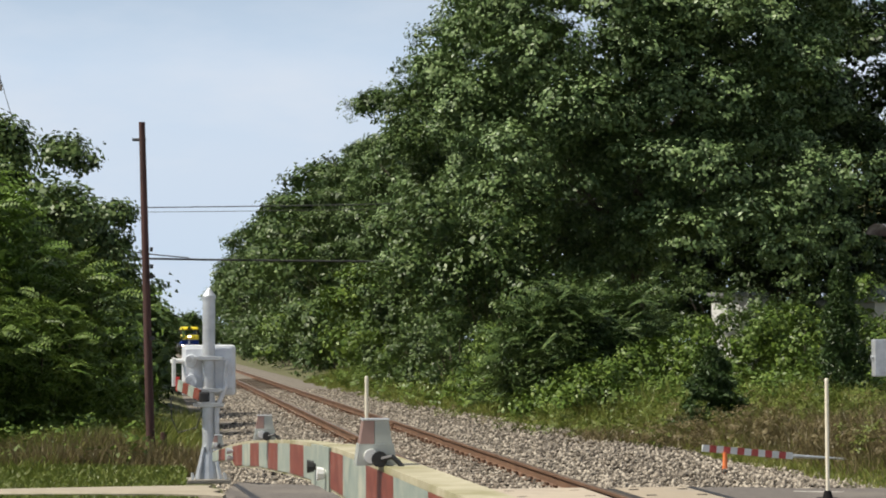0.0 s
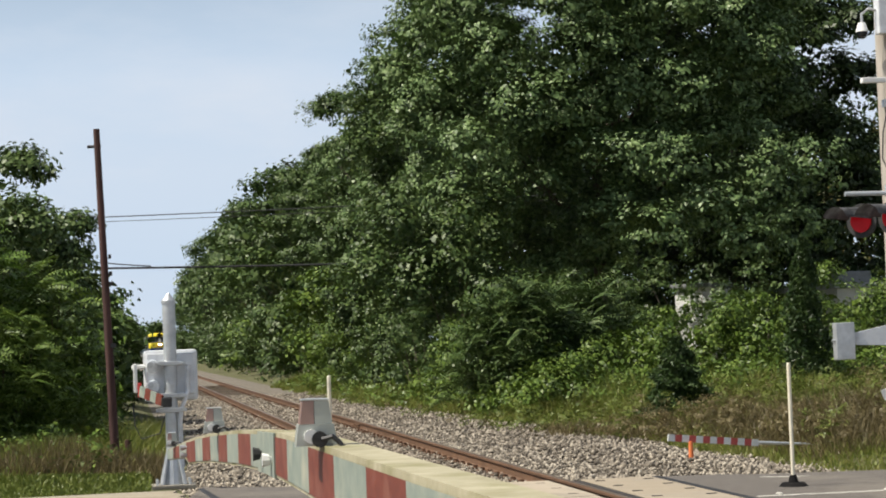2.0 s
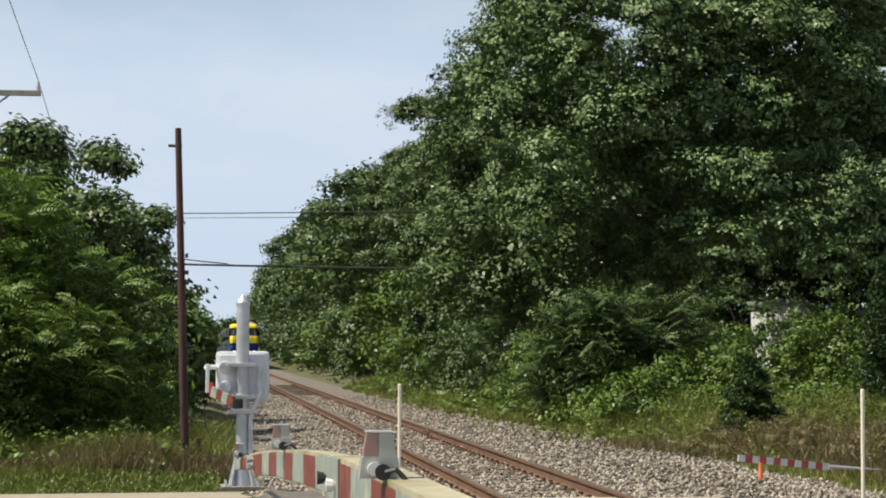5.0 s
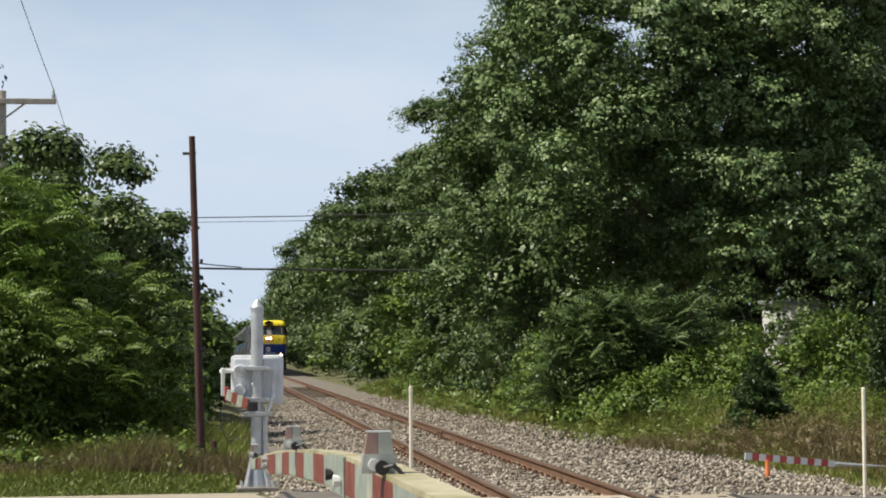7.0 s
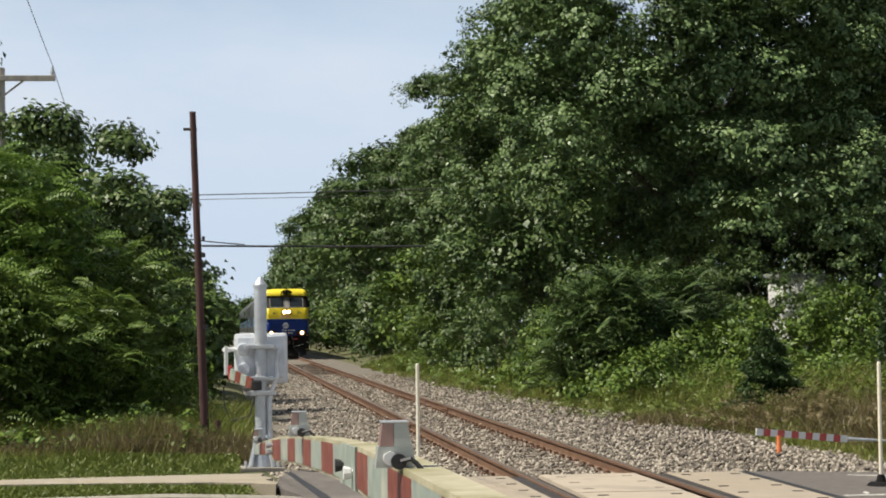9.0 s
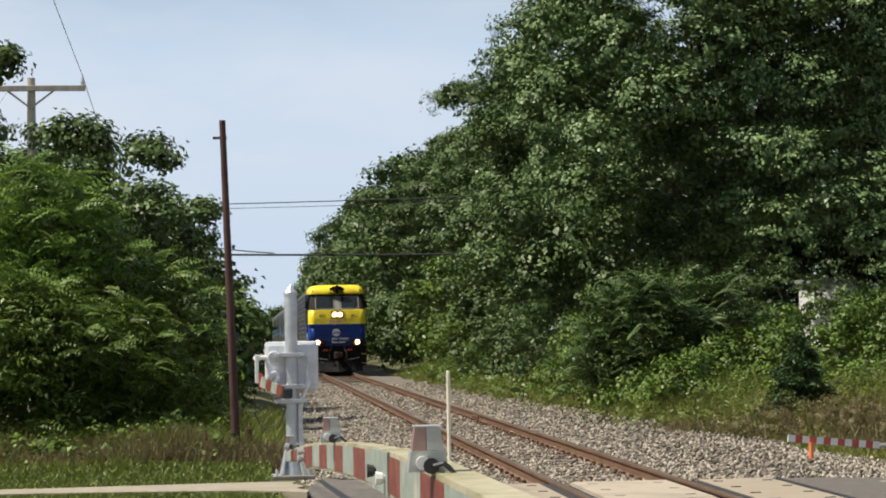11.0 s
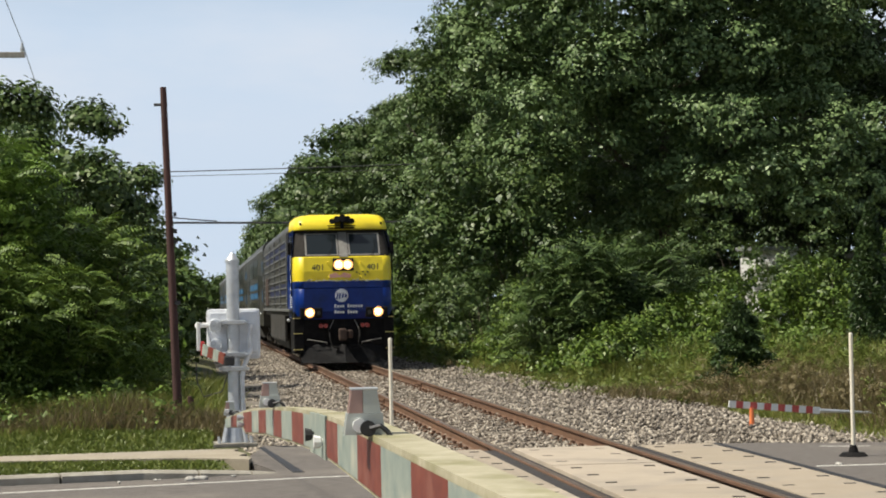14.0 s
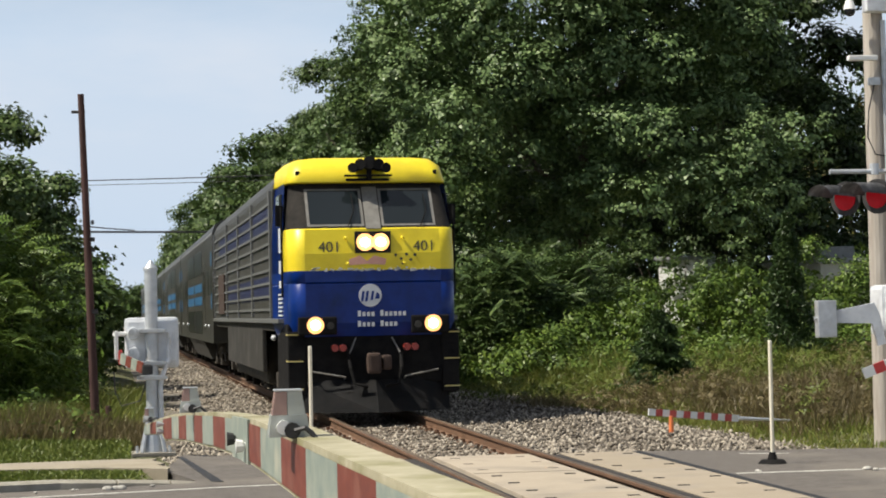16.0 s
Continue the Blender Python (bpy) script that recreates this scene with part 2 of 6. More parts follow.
PLOW = material("plow_grey", [(0.012, 0.012, 0.013), (0.03, 0.03, 0.031)], 4, 0.65, 0.0, bump=0.1, spec=0.2, stain=(0.025, 0.022, 0.02), stain_scale=4)
FRAMEDARK = material("windscreen_surround", [(0.014, 0.013, 0.012), (0.034, 0.03, 0.026)], 5, 0.85, spec=0.15)
FRAMELIGHT = material("windscreen_trim", [(0.16, 0.15, 0.135), (0.27, 0.26, 0.235)], 6, 0.45, 0.3)
GLASS = glass_material("cab_glass", (0.012, 0.016, 0.018))
WINDOW = glass_material("coach_glass", (0.012, 0.012, 0.011), 0.3)
RUSTGRILLE = material("rust_grille", [(0.032, 0.019, 0.014), (0.058, 0.033, 0.023)], 6, 0.8)
STEPYELLOW = material("step_yellow", [(0.5, 0.4, 0.12), (0.68, 0.58, 0.25)], 6, 0.6)
HEADLIGHT = material("headlight_glow", [(1, 0.9, 0.7), (1, 0.9, 0.7)], 1, 0.3, emit=(1.0, 0.78, 0.48, 30))
# Orange emission on the reflector discs imitates the halo around the lit lamps.
HALO = material("halo_glow", [(1, 0.6, 0.3), (1, 0.6, 0.3)], 1, 0.3, emit=(1.0, 0.45, 0.14, 1.5))
LETTERS = material("white_lettering", [(0.55, 0.58, 0.62), (0.66, 0.68, 0.7)], 8, 0.5)
DIGITS = material("dark_lettering", [(0.05, 0.05, 0.03), (0.08, 0.075, 0.04)], 8, 0.5)
PINK = material("faded_decal", [(0.6, 0.3, 0.25), (0.66, 0.38, 0.3)], 8, 0.5)
WALLWHITE = material("white_siding", [(0.7, 0.7, 0.7), (0.8, 0.8, 0.8)], 3, 0.7)
WALLTAN = material("tan_siding", [(0.36, 0.35, 0.32), (0.44, 0.43, 0.4)], 3, 0.8)


# ---- mesh helpers ----
def part(name, bm, mat, parent=None, label=""):
    me = bpy.data.meshes.new(name)
    bmesh.ops.recalc_face_normals(bm, faces=bm.faces)
    bm.to_mesh(me)
    bm.free()
    me.materials.append(mat)
    ob = new(name, me)
    if parent:
        ob.parent = parent
    if label:
        tagged(ob, label)
    return ob


def thing(name, at, label, category, group="", kind=""):
    ob = new(name)
    ob.empty_display_size = 0.2
    ob.matrix_basis = at
    return tagged(ob, label, category, group, kind)


def box(x0, x1, y0, y1, z0, z1, bevel=0.0, bm=None):
    b = bmesh.new() if bm is None or bevel else bm
    vs = bmesh.ops.create_cube(b, size=1)["verts"]
    for v in vs:
        v.co = Vector(((x0 + x1) / 2 + v.co.x * (x1 - x0), (y0 + y1) / 2 + v.co.y * (y1 - y0), (z0 + z1) / 2 + v.co.z * (z1 - z0)))
    if bevel:
        bmesh.ops.bevel(b, geom=b.edges[:], offset=bevel, segments=2, affect="EDGES", profile=0.6)
        if bm is not None:
            me = bpy.data.meshes.new("tmp")
            b.to_mesh(me)
            b.free()
            bm.from_mesh(me)
            bpy.data.meshes.remove(me)
            return bm
    return b


def rod(p0, p1, r0, r1=None, n=12, bm=None):
    bm = bm or bmesh.new()
    p0, p1 = Vector(p0), Vector(p1)
    d = p1 - p0
    m = Matrix.Translation((p0 + p1) / 2) @ d.to_track_quat("Z", "Y").to_matrix().to_4x4()
    bmesh.ops.create_cone(bm, cap_ends=True, segments=n, radius1=r0, radius2=r0 if r1 is None else r1, depth=d.length, matrix=m)
    return bm


def tube(points, r, n=8, bm=None):
    """One round bar swept through the points."""
    bm = bm or bmesh.new()
    pts = [Vector(p) for p in points]
    prev = None
    for i, p in enumerate(pts):
        d = (pts[min(i + 1, len(pts) - 1)] - pts[max(i - 1, 0)]).normalized()
        u = d.cross(Vector((0, 0, 1)) if abs(d.z) < 0.9 else Vector((0, 1, 0))).normalized()
        w = d.cross(u)
        ring_ = [bm.verts.new(p + (u * math.cos(a) + w * math.sin(a)) * r) for a in (k * 2 * math.pi / n for k in range(n))]
        if prev:
            for k in range(n):
                bm.faces.new((prev[k], prev[(k + 1) % n], ring_[(k + 1) % n], ring_[k]))
        else:
            bm.faces.new(ring_)
        prev = ring_
    bm.faces.new(prev[::-1])
    return bm


def ball(c, r, sx=1, sy=1, sz=1, bm=None, seg=12):
    bm = bm or bmesh.new()
    bmesh.ops.create_uvsphere(bm, u_segments=seg, v_segments=max(6, seg // 2 + 2), radius=r,
                              matrix=Matrix.Translation(c) @ Matrix.Diagonal((sx, sy, sz, 1)))
    return bm


def prism(outline, y0, y1, axis="y"):
    """An outline in (x, z) drawn out along y, or in (y, z) along x."""
    bm = bmesh.new()
    rows = []
    for k in (y0, y1):
        rows.append([bm.verts.new((a, k, b) if axis == "y" else (k, a, b)) for a, b in outline])
    n = len(outline)
    for i in range(n):
        bm.faces.new((rows[0][i], rows[0][(i + 1) % n], rows[1][(i + 1) % n], rows[1][i]))
    bm.faces.new(rows[0])
    bm.faces.new(rows[1][::-1])
    return bm


def raw(name, verts, faces, mat, parent=None, smooth=False):
    """A mesh from number arrays, all faces of one size."""
    verts, faces = np.asarray(verts, np.float32), np.asarray(faces, np.int32)
    me = bpy.data.meshes.new(name)
    k = faces.shape[1]
    me.vertices.add(len(verts))
    me.vertices.foreach_set("co", verts.ravel())
    me.loops.add(faces.size)
    me.loops.foreach_set("vertex_index", faces.ravel())
    me.polygons.add(len(faces))
    me.polygons.foreach_set("loop_start", np.arange(0, faces.size, k, dtype=np.int32))
    me.update(calc_edges=True)
    me.validate()
    me.materials.append(mat)
    ob = new(name, me)
    if parent:
        ob.parent = parent
    return ob


# ---- ground ----
def ground_height(x, y):
    """Gentle lie of the land beside the line."""
    if x > 0:
        return -0.24 + 0.07 * min(max(0.0, x - 4.6), 8) * min(1.0, max(0.0, (y - 26) / 10)) + 0.1 * min(1.0, max(0.0, (x - 4.9) / 1.0))
    return -0.03 - 0.1 * min(1.0, max(0.0, (x + 5) / 1.2)) if y > 25 else -0.03


def build_ground():
    xs = np.concatenate([[-2500, -800, -300, -120, -60], np.linspace(-40, 40, 81), [60, 120, 300, 800, 2500]])
    ys = np.concatenate([[-2500, -500, -100, -40, -15], np.linspace(-5, 100, 106), [120, 160, 220, 300, 420, 800, 2800]])
    verts = [(x, y, ground_height(x, y) + (0.025 * noise.noise((x * 0.7, y * 0.7, 0)) if abs(x) < 50 else 0)
              - (0.3 if y < 25.5 or -3.6 < x < 5.3 - 2.4 * min(1.0, max(0.0, (y - 42) / 30)) else 0)) for y in ys for x in xs]
    n = len(xs)
    faces = [(j * n + i, j * n + i + 1, (j + 1) * n + i + 1, (j + 1) * n + i) for j in range(len(ys) - 1) for i in range(n - 1)]
    ob = raw("ground", verts, faces, SOIL)
    tagged(ob, "rough earth and low grass beside the railway line", "ground", kind="structure")


def build_ballast():
    rng = np.random.default_rng(4)
    # the bed: flat between the rails, shouldered outside
    prof = [(-4.2, -0.26), (-2.3, -0.22), (-1.6, -0.185), (1.6, -0.185), (2.4, -0.21), (4.4, -0.2), (5.7, -0.27)]
    ys = [24.5, 27, 30, 36, 45, 55, 65, 75, 140, 260, 480]
    verts = [(x if x < 2.5 else 2.5 + (x - 2.5) * float(np.interp(y, [45, 75], [1.0, 0.25])), y, z) for y in ys for x, z in prof]
    n = len(prof)
    faces = [(j * n + i, j * n + i + 1, (j + 1) * n + i + 1, (j + 1) * n + i) for j in range(len(ys) - 1) for i in range(n - 1)]
    bed = raw("ballast_bed", verts, faces, GRAVELBED)
    tagged(bed, "grey crushed stone ballast under the track", "ballast", kind="structure")
    # loose stones
    count = 52000
    y = 24.6 + (rng.random(count) ** 1.9) * 62
    x = rng.uniform(-4.0, 5.0, count)
    edge = np.where(x > 0, 4.95 - 1.9 * np.clip((y - 37) / 30, 0, 1) + 0.35 * np.sin(y * 1.7), 3.9 - 1.0 * np.clip((y - 27) / 20, 0, 1) + 0.3 * np.sin(y * 1.3))
    keep = np.abs(x) < edge
    x, y = x[keep], y[keep]
    count = len(x)
    z = np.interp(x, [p[0] for p in prof], [p[1] for p in prof]) + rng.normal(0.004, 0.012, count)
    hump = np.exp(-((x - 3.4) / 0.9) ** 2) * np.clip((y - 25) / 2, 0, 1) * 0.09
    z += hump
    octa = np.array([(1, 0, 0), (0, 1, 0), (-1, 0, 0), (0, -1, 0), (0, 0, 1), (0, 0, -1)], float)
    tri = np.array([(0, 1, 4), (1, 2, 4), (2, 3, 4), (3, 0, 4), (1, 0, 5), (2, 1, 5), (3, 2, 5), (0, 3, 5)])
    size = rng.uniform(0.018, 0.046, (count, 1, 1)) * (1 + rng.normal(0, 0.28, (count, 6, 1)))
    a = rng.uniform(0, 6.28, count)
    v = octa[None] * size * np.array([1, 1, 0.75])
    v = np.stack([v[..., 0] * np.cos(a)[:, None] - v[..., 1] * np.sin(a)[:, None], v[..., 0] * np.sin(a)[:, None] + v[..., 1] * np.cos(a)[:, None],
                  v[..., 2] + v[..., 0] * rng.normal(0, 0.5, (count, 1))], -1)
    v += np.stack([x, y, z], -1)[:, None]
    f = tri[None] + 6 * np.arange(count)[:, None, None]
    ob = raw("ballast_stones", v.reshape(-1, 3), f.reshape(-1, 3), STONE)
    tagged(ob, "loose grey and tan ballast stones", "stones", kind="stuff")


def build_track():
    track = thing("railway_track", pose(0, 0, 0), "rusty steel rails on wooden ties in grey ballast", "track", kind="structure")
    prof = [(-0.07, -0.175), (0.07, -0.175), (0.07, -0.16), (0.012, -0.14), (0.009, -0.05), (0.035, -0.036), (0.036, -0.006), (0.03, 0.0),
            (-0.03, 0.0), (-0.036, -0.006), (-0.035, -0.036), (-0.009, -0.05), (-0.012, -0.14), (-0.07, -0.16)]
    for s in (-1, 1):
        rail = part("rail", prism([(s * 0.7525 + a, b) for a, b in prof], -60, 480), RAILRUST, track)
        part("running_surface", box(s * 0.7525 - 0.029, s * 0.7525 + 0.029, -60, 480, 0.0005, 0.003), RAILHEAD, rail, "worn shiny rail top")
        # joint bars with bolts
        for yj in ((39.5,) if s < 0 else (46.8,)):
            bm = bmesh.new()
            for d in (-1, 1):
                box(s * 0.7525 + d * 0.022 - 0.012, s * 0.7525 + d * 0.022 + 0.012, yj - 0.45, yj + 0.45, -0.135, -0.045, bm=bm)
                for k in range(6):
                    rod((s * 0.7525 + d * 0.03, yj - 0.37 + k * 0.148, -0.09), (s * 0.7525 + d * 0.06, yj - 0.37 + k * 0.148, -0.09), 0.016, n=6, bm=bm)
            part("joint_bar", bm, RAILRUST, track, "rusty bolted joint bar")
    bm = box(-1.28, 1.28, -0.11, 0.11, -0.32, -0.172)
    tie_me = bpy.data.meshes.new("tie")
    bm.to_mesh(tie_me)
    bm.free()
    tie_me.materials.append(TIEWOOD)
    bm = bmesh.new()
    for s in (-1, 1):
        box(s * 0.7525 - 0.19, s * 0.7525 + 0.19, -0.095, 0.095, -0.171, -0.155, bm=bm)
        for dx in (-0.1, 0.1):
            for dy in (-0.05, 0.05):
                box(s * 0.7525 + dx - 0.022, s * 0.7525 + dx + 0.022, dy - 0.018, dy + 0.018, -0.156, -0.12, bm=bm)
    plate_me = bpy.data.meshes.new("tie_plate")
    bm.to_mesh(plate_me)
    bm.free()
    plate_me.materials.append(RAILRUST)
    rng = random.Random(3)
    for i in range(150):
        y = 24.9 + i * 0.6
        tie = new("tie", tie_me)
        tie.parent = track
        tie.matrix_basis = pose(rng.uniform(-0.03, 0.03), y + rng.uniform(-0.03, 0.03), rng.uniform(-0.012, 0.012), 0, 0, rng.uniform(-0.8, 0.8))
        plates = new("tie_plate", plate_me)
        plates.parent = track
        plates.matrix_basis = pose(0, y, 0)


def build_crossing():
    crossing = thing("grade_crossing", pose(0, 0, 0), "tan concrete crossing panels between and beside the rails", "crossing", kind="structure")
    rng = random.Random(8)
    y1 = 24.55
    for row in range(8):
        y0 = y1 - 2.67
        for x0, x1 in ((-1.82, -0.96), (-0.57, 0.57), (0.96, 1.82)):
            bm = box(x0, x1, y0 + 0.012, y1 - 0.012, -0.25, -0.004 + rng.uniform(-0.004, 0.002), bevel=0.01)
            panel = part("crossing_panel", bm, PANEL, crossing)
            bm = bmesh.new()
            w = x1 - x0
            for fx in (0.16, 0.84):
                for fy in (0.16, 0.5, 0.84):
                    box(x0 + w * fx - 0.055, x0 + w * fx + 0.055, y0 + 2.67 * fy - 0.022, y0 + 2.67 * fy + 0.022, -0.02, 0.0005, bm=bm)
            part("lifting_slot", bm, RUBBER, panel, "dark rubber-plugged lifting slots")
        y1 = y0
    for s in (-1, 1):
        for a, b, z in ((0.573, 0.68, -0.05), (0.795, 0.957, -0.02)):
            x0, x1 = sorted((s * a, s * b))
            part("flangeway_filler", box(x0, x1, 3.2, 24.5, -0.25, z), RUBBER, crossing, "dark rubber flangeway filler")
    for x0, x1 in ((-1.93, -1.825), (1.825, 1.93)):
        part("edge_seal", box(x0, x1, 3.2, 24.5, -0.25, -0.008), BLACKSTRIP, crossing, "black tar seal along the panels")


def build_road():
    def slab(name, pts, z, depth, mat, label, cat):
        bm = bmesh.new()
        top = [bm.verts.new((x, y, z)) for x, y in pts]
        bot = [bm.verts.new((x, y, z - depth)) for x, y in pts]
        bm.faces.new(top)
        n = len(pts)
        for i in range(n):
            bm.faces.new((top[i], top[(i + 1) % n], bot[(i + 1) % n], bot[i]))
        return tagged(part(name, bm, mat), label, cat, kind="structure")
    slab("road", [(-300, 3.0), (-1.93, 3.0), (-1.93, 24.5), (-2.4, 25.6), (-3.45, 26.4), (-3.75, 23.9), (-3.45, 22.2), (-4.2, 21.72), (-6.5, 21.3), (-40, 18.5), (-300, -10)],
         -0.012, 0.3, ASPHALT, "worn grey asphalt road crossing the railway", "road")
    slab("road", [(1.93, 3.0), (300, 3.0), (300, 23.2), (8, 23.2), (4.7, 23.8), (3.0, 24.1), (2.6, 24.4), (1.93, 24.5)], -0.012, 0.3, ASPHALT,
         "worn grey asphalt road beyond the crossing panels", "road")
    slab("pavement", [(-40, -20), (300, -20), (300, 2.98), (-40, 2.98)], 0.02, 0.3, SIDEWALK, "concrete pavement on the near side of the road", "pavement")
    # far pavement, broken at its end
    slab("sidewalk", [(-40, 24.3), (-6.8, 24.22), (-5.6, 24.1), (-4.4, 23.9), (-3.95, 23.62), (-3.72, 23.4), (-3.68, 23.7), (-3.82, 24.1), (-3.72, 24.4), (-3.86, 24.9), (-3.8, 25.2), (-4.3, 25.25), (-6.9, 25.0), (-40, 24.9)],
         0.035, 0.2, SIDEWALK, "narrow tan concrete sidewalk with a broken end", "sidewalk")
    kerb = thing("kerb", pose(0, 0, 0), "cracked concrete kerb beside the grass verge", "kerb", kind="structure")
    pts = [(-40, 18.9), (-16, 20.75), (-9, 21.28), (-6.5, 21.52), (-5.7, 21.66), (-4.87, 21.86), (-4.3, 21.93), (-3.76, 22.04), (-3.5, 22.1)]
    tops = [0.08, 0.08, 0.08, 0.08, 0.08, 0.075, 0.05, 0.02, -0.005]
    for (a, b), (za, zb) in zip(zip(pts[:-1], pts[1:]), zip(tops[:-1], tops[1:])):
        bm = bmesh.new()
        d = (Vector(b) - Vector(a)).normalized()
        nrm = Vector((d.y, -d.x)) * 0.17
        ring = []
        for p, z in ((Vector(a) + d * 0.008, za), (Vector(b) - d * 0.008, zb)):
            q = p + nrm
            ring.append([bm.verts.new(c) for c in ((p.x, p.y, -0.2), (p.x, p.y, z), (p.x + nrm.x * 0.7, p.y + nrm.y * 0.7, z), (q.x, q.y, z - 0.025), (q.x + nrm.x * 0.15, q.y + nrm.y * 0.15, -0.2))])
        for i in range(4):
            bm.faces.new((ring[0][i], ring[0][i + 1], ring[1][i + 1], ring[1][i]))
        bm.faces.new(ring[0])
        bm.faces.new(ring[1])
        part("kerb_stone", bm, CONCRETE, kerb)
    for name, pts2, lab in (("road_line", [(-40, 17.9), (-6.5, 20.35), (-4.86, 20.78), (-3.19, 21.2), (-2.2, 21.35), (-2.2, 21.45), (-3.19, 21.31), (-4.86, 20.9), (-6.5, 20.48), (-40, 18.05)], "worn white edge line on the road"),
                            ("road_line", [(2.0, 20.78), (30, 20.2), (30, 20.32), (2.0, 20.9)], "worn white edge line beyond the tracks"),
                            ("road_line", [(2.85, 23.55), (3.35, 23.35), (3.42, 23.4), (2.9, 23.62)], "short white mark at the road edge")):
        slab(name, pts2, -0.008, 0.01, WHITEPAINT, lab, "road marking")
    # narrow black strip from beside the mast base across the apron
    slab("black_strip", [(-3.53, 26.05), (-3.46, 26.05), (-3.18, 21.95), (-3.3, 21.98)], -0.007, 0.01, BLACKSTRIP, "narrow black strip across the asphalt apron", "tar strip")
    slab("verge", [(-40, 19.1), (-9, 21.4), (-5.7, 21.75), (-4.3, 22.0), (-3.9, 22.3), (-4.0, 23.6), (-5.6, 24.08), (-6.8, 24.2), (-40, 24.28)], 0.015, 0.3, SOIL, "grassy verge between kerb and sidewalk", "verge")
    slab("verge", [(-40, 24.92), (-6.9, 25.02), (-4.3, 25.27), (-4.15, 25.6), (-4.1, 27.4), (-40, 27.4)], 0.01, 0.3, SOIL, "grassy verge behind the sidewalk", "verge")
    # crumbled stones on the road edge
    rng = random.Random(5)
    bm = bmesh.new()
    for x, y, r in ((-4.3, 21.4, 0.07), (2.25, 20.95, 0.05), (3.4, 20.7, 0.07), (-5.1, 21.25, 0.03), (-4.7, 21.4, 0.03), (-3.9, 21.65, 0.03)):
        for k in range(3):
            ball((x + rng.uniform(-r, r), y + rng.uniform(-r, r), 0.0), r * rng.uniform(0.5, 0.9), 1, 0.8, 0.5, bm=bm, seg=7)
    tagged(part("loose_stones", bm, WHITEPAINT), "pale broken stones lying on the road edge", "stones", kind="stuff")


# ---- plants ----
def unit(v):
    return v / np.maximum(np.linalg.norm(v, axis=-1, keepdims=True), 1e-9)


def leaf_quads(centres, normals, size, rng, aspect=0.55, fold=0.18):
    """Small pointed leaves, four corners each, at given places and tilts."""
    n = len(centres)
    t = unit(np.cross(normals, rng.normal(size=(n, 3))))
    b = np.cross(normals, t)
    L = (size * rng.uniform(0.65, 1.35, n))[:, None]
    bend = normals * L * fold
    v = np.stack([centres - t * L * 0.5 - bend, centres + b * L * aspect * 0.5, centres + t * L * 0.5 - bend, centres - b * L * aspect * 0.5], 1)
    return v.reshape(-1, 3)


def puff_leaves(puffs, per_area, size, rng, outward=0.7, up=0.5, aspect=0.6):
    """Leaves gathered in sprigs over the shell of each clump."""
    out = []
    for cx, cy, cz, r, flat in puffs:
        n = max(12, int(per_area * r * r))
        k = max(3, n // 13)
        d = unit(rng.normal(size=(k, 3)) + np.array([0, 0, 0.55]))
        rr = r * (0.4 + 0.66 * rng.random(k) ** 0.5) * (1 + 0.22 * np.sin(d[:, 0] * 5 + cx * 3) * np.cos(d[:, 1] * 4 + cz * 2))
        c = np.array([cx, cy, cz]) + d * rr[:, None] * np.array([1, 1, flat])
        pick = rng.integers(0, k, n)
        off = rng.normal(size=(n, 3)) * size * np.array([1.0, 1.0, 0.6])
        tilt = unit(d * outward + rng.normal(0, 0.2, (k, 3)))
        nrm = unit(tilt[pick] + off / size * 0.24 + np.array([0, 0, up]) + rng.normal(0, 0.22, (n, 3)))
        out.append(leaf_quads(c[pick] + off, nrm, size, rng, aspect))
    return np.concatenate(out)


def quads(name, v, mat, parent=None):
    return raw(name, v, np.arange(len(v)).reshape(-1, 4), mat, parent)


def limbs(height, base, spread, rng, trunk_r, n=9, lean=(0, 0)):
    """A tapered trunk that forks into limbs."""
    bm = bmesh.new()
    p, r = Vector((0, 0, -0.2)), trunk_r
    tops = []
    for k in range(5):
        q = Vector((lean[0] * (k + 1) / 5 + rng.uniform(-0.15, 0.15), lean[1] * (k + 1) / 5 + rng.uniform(-0.15, 0.15), height * 0.74 * (k + 1) / 5))
        rod(p, q, r, r * 0.78, n=8, bm=bm)
        p, r = q, r * 0.78
        tops.append((q.copy(), r))
    for k in range(n):
        q, r = tops[min(4, 1 + k % 4)]
        a = k * 2.4 + rng.uniform(-0.4, 0.4)
        tip = q + Vector((math.cos(a) * spread * rng.uniform(0.4, 0.62), math.sin(a) * spread * rng.uniform(0.4, 0.62), rng.uniform(0.04, 0.12) * height))
        mid = (q + tip) / 2 + Vector((0, 0, -0.04 * height))
        rod(q, mid, r * 0.6, r * 0.4, n=6, bm=bm)
        rod(mid, tip, r * 0.4, r * 0.12, n=5, bm=bm)
        for s in (-1, 1):
            tw = tip + Vector((math.cos(a + s) * spread * 0.3, math.sin(a + s) * spread * 0.3, 0.05 * height))
            rod(mid, tw, r * 0.25, r * 0.06, n=4, bm=bm)
    return bm


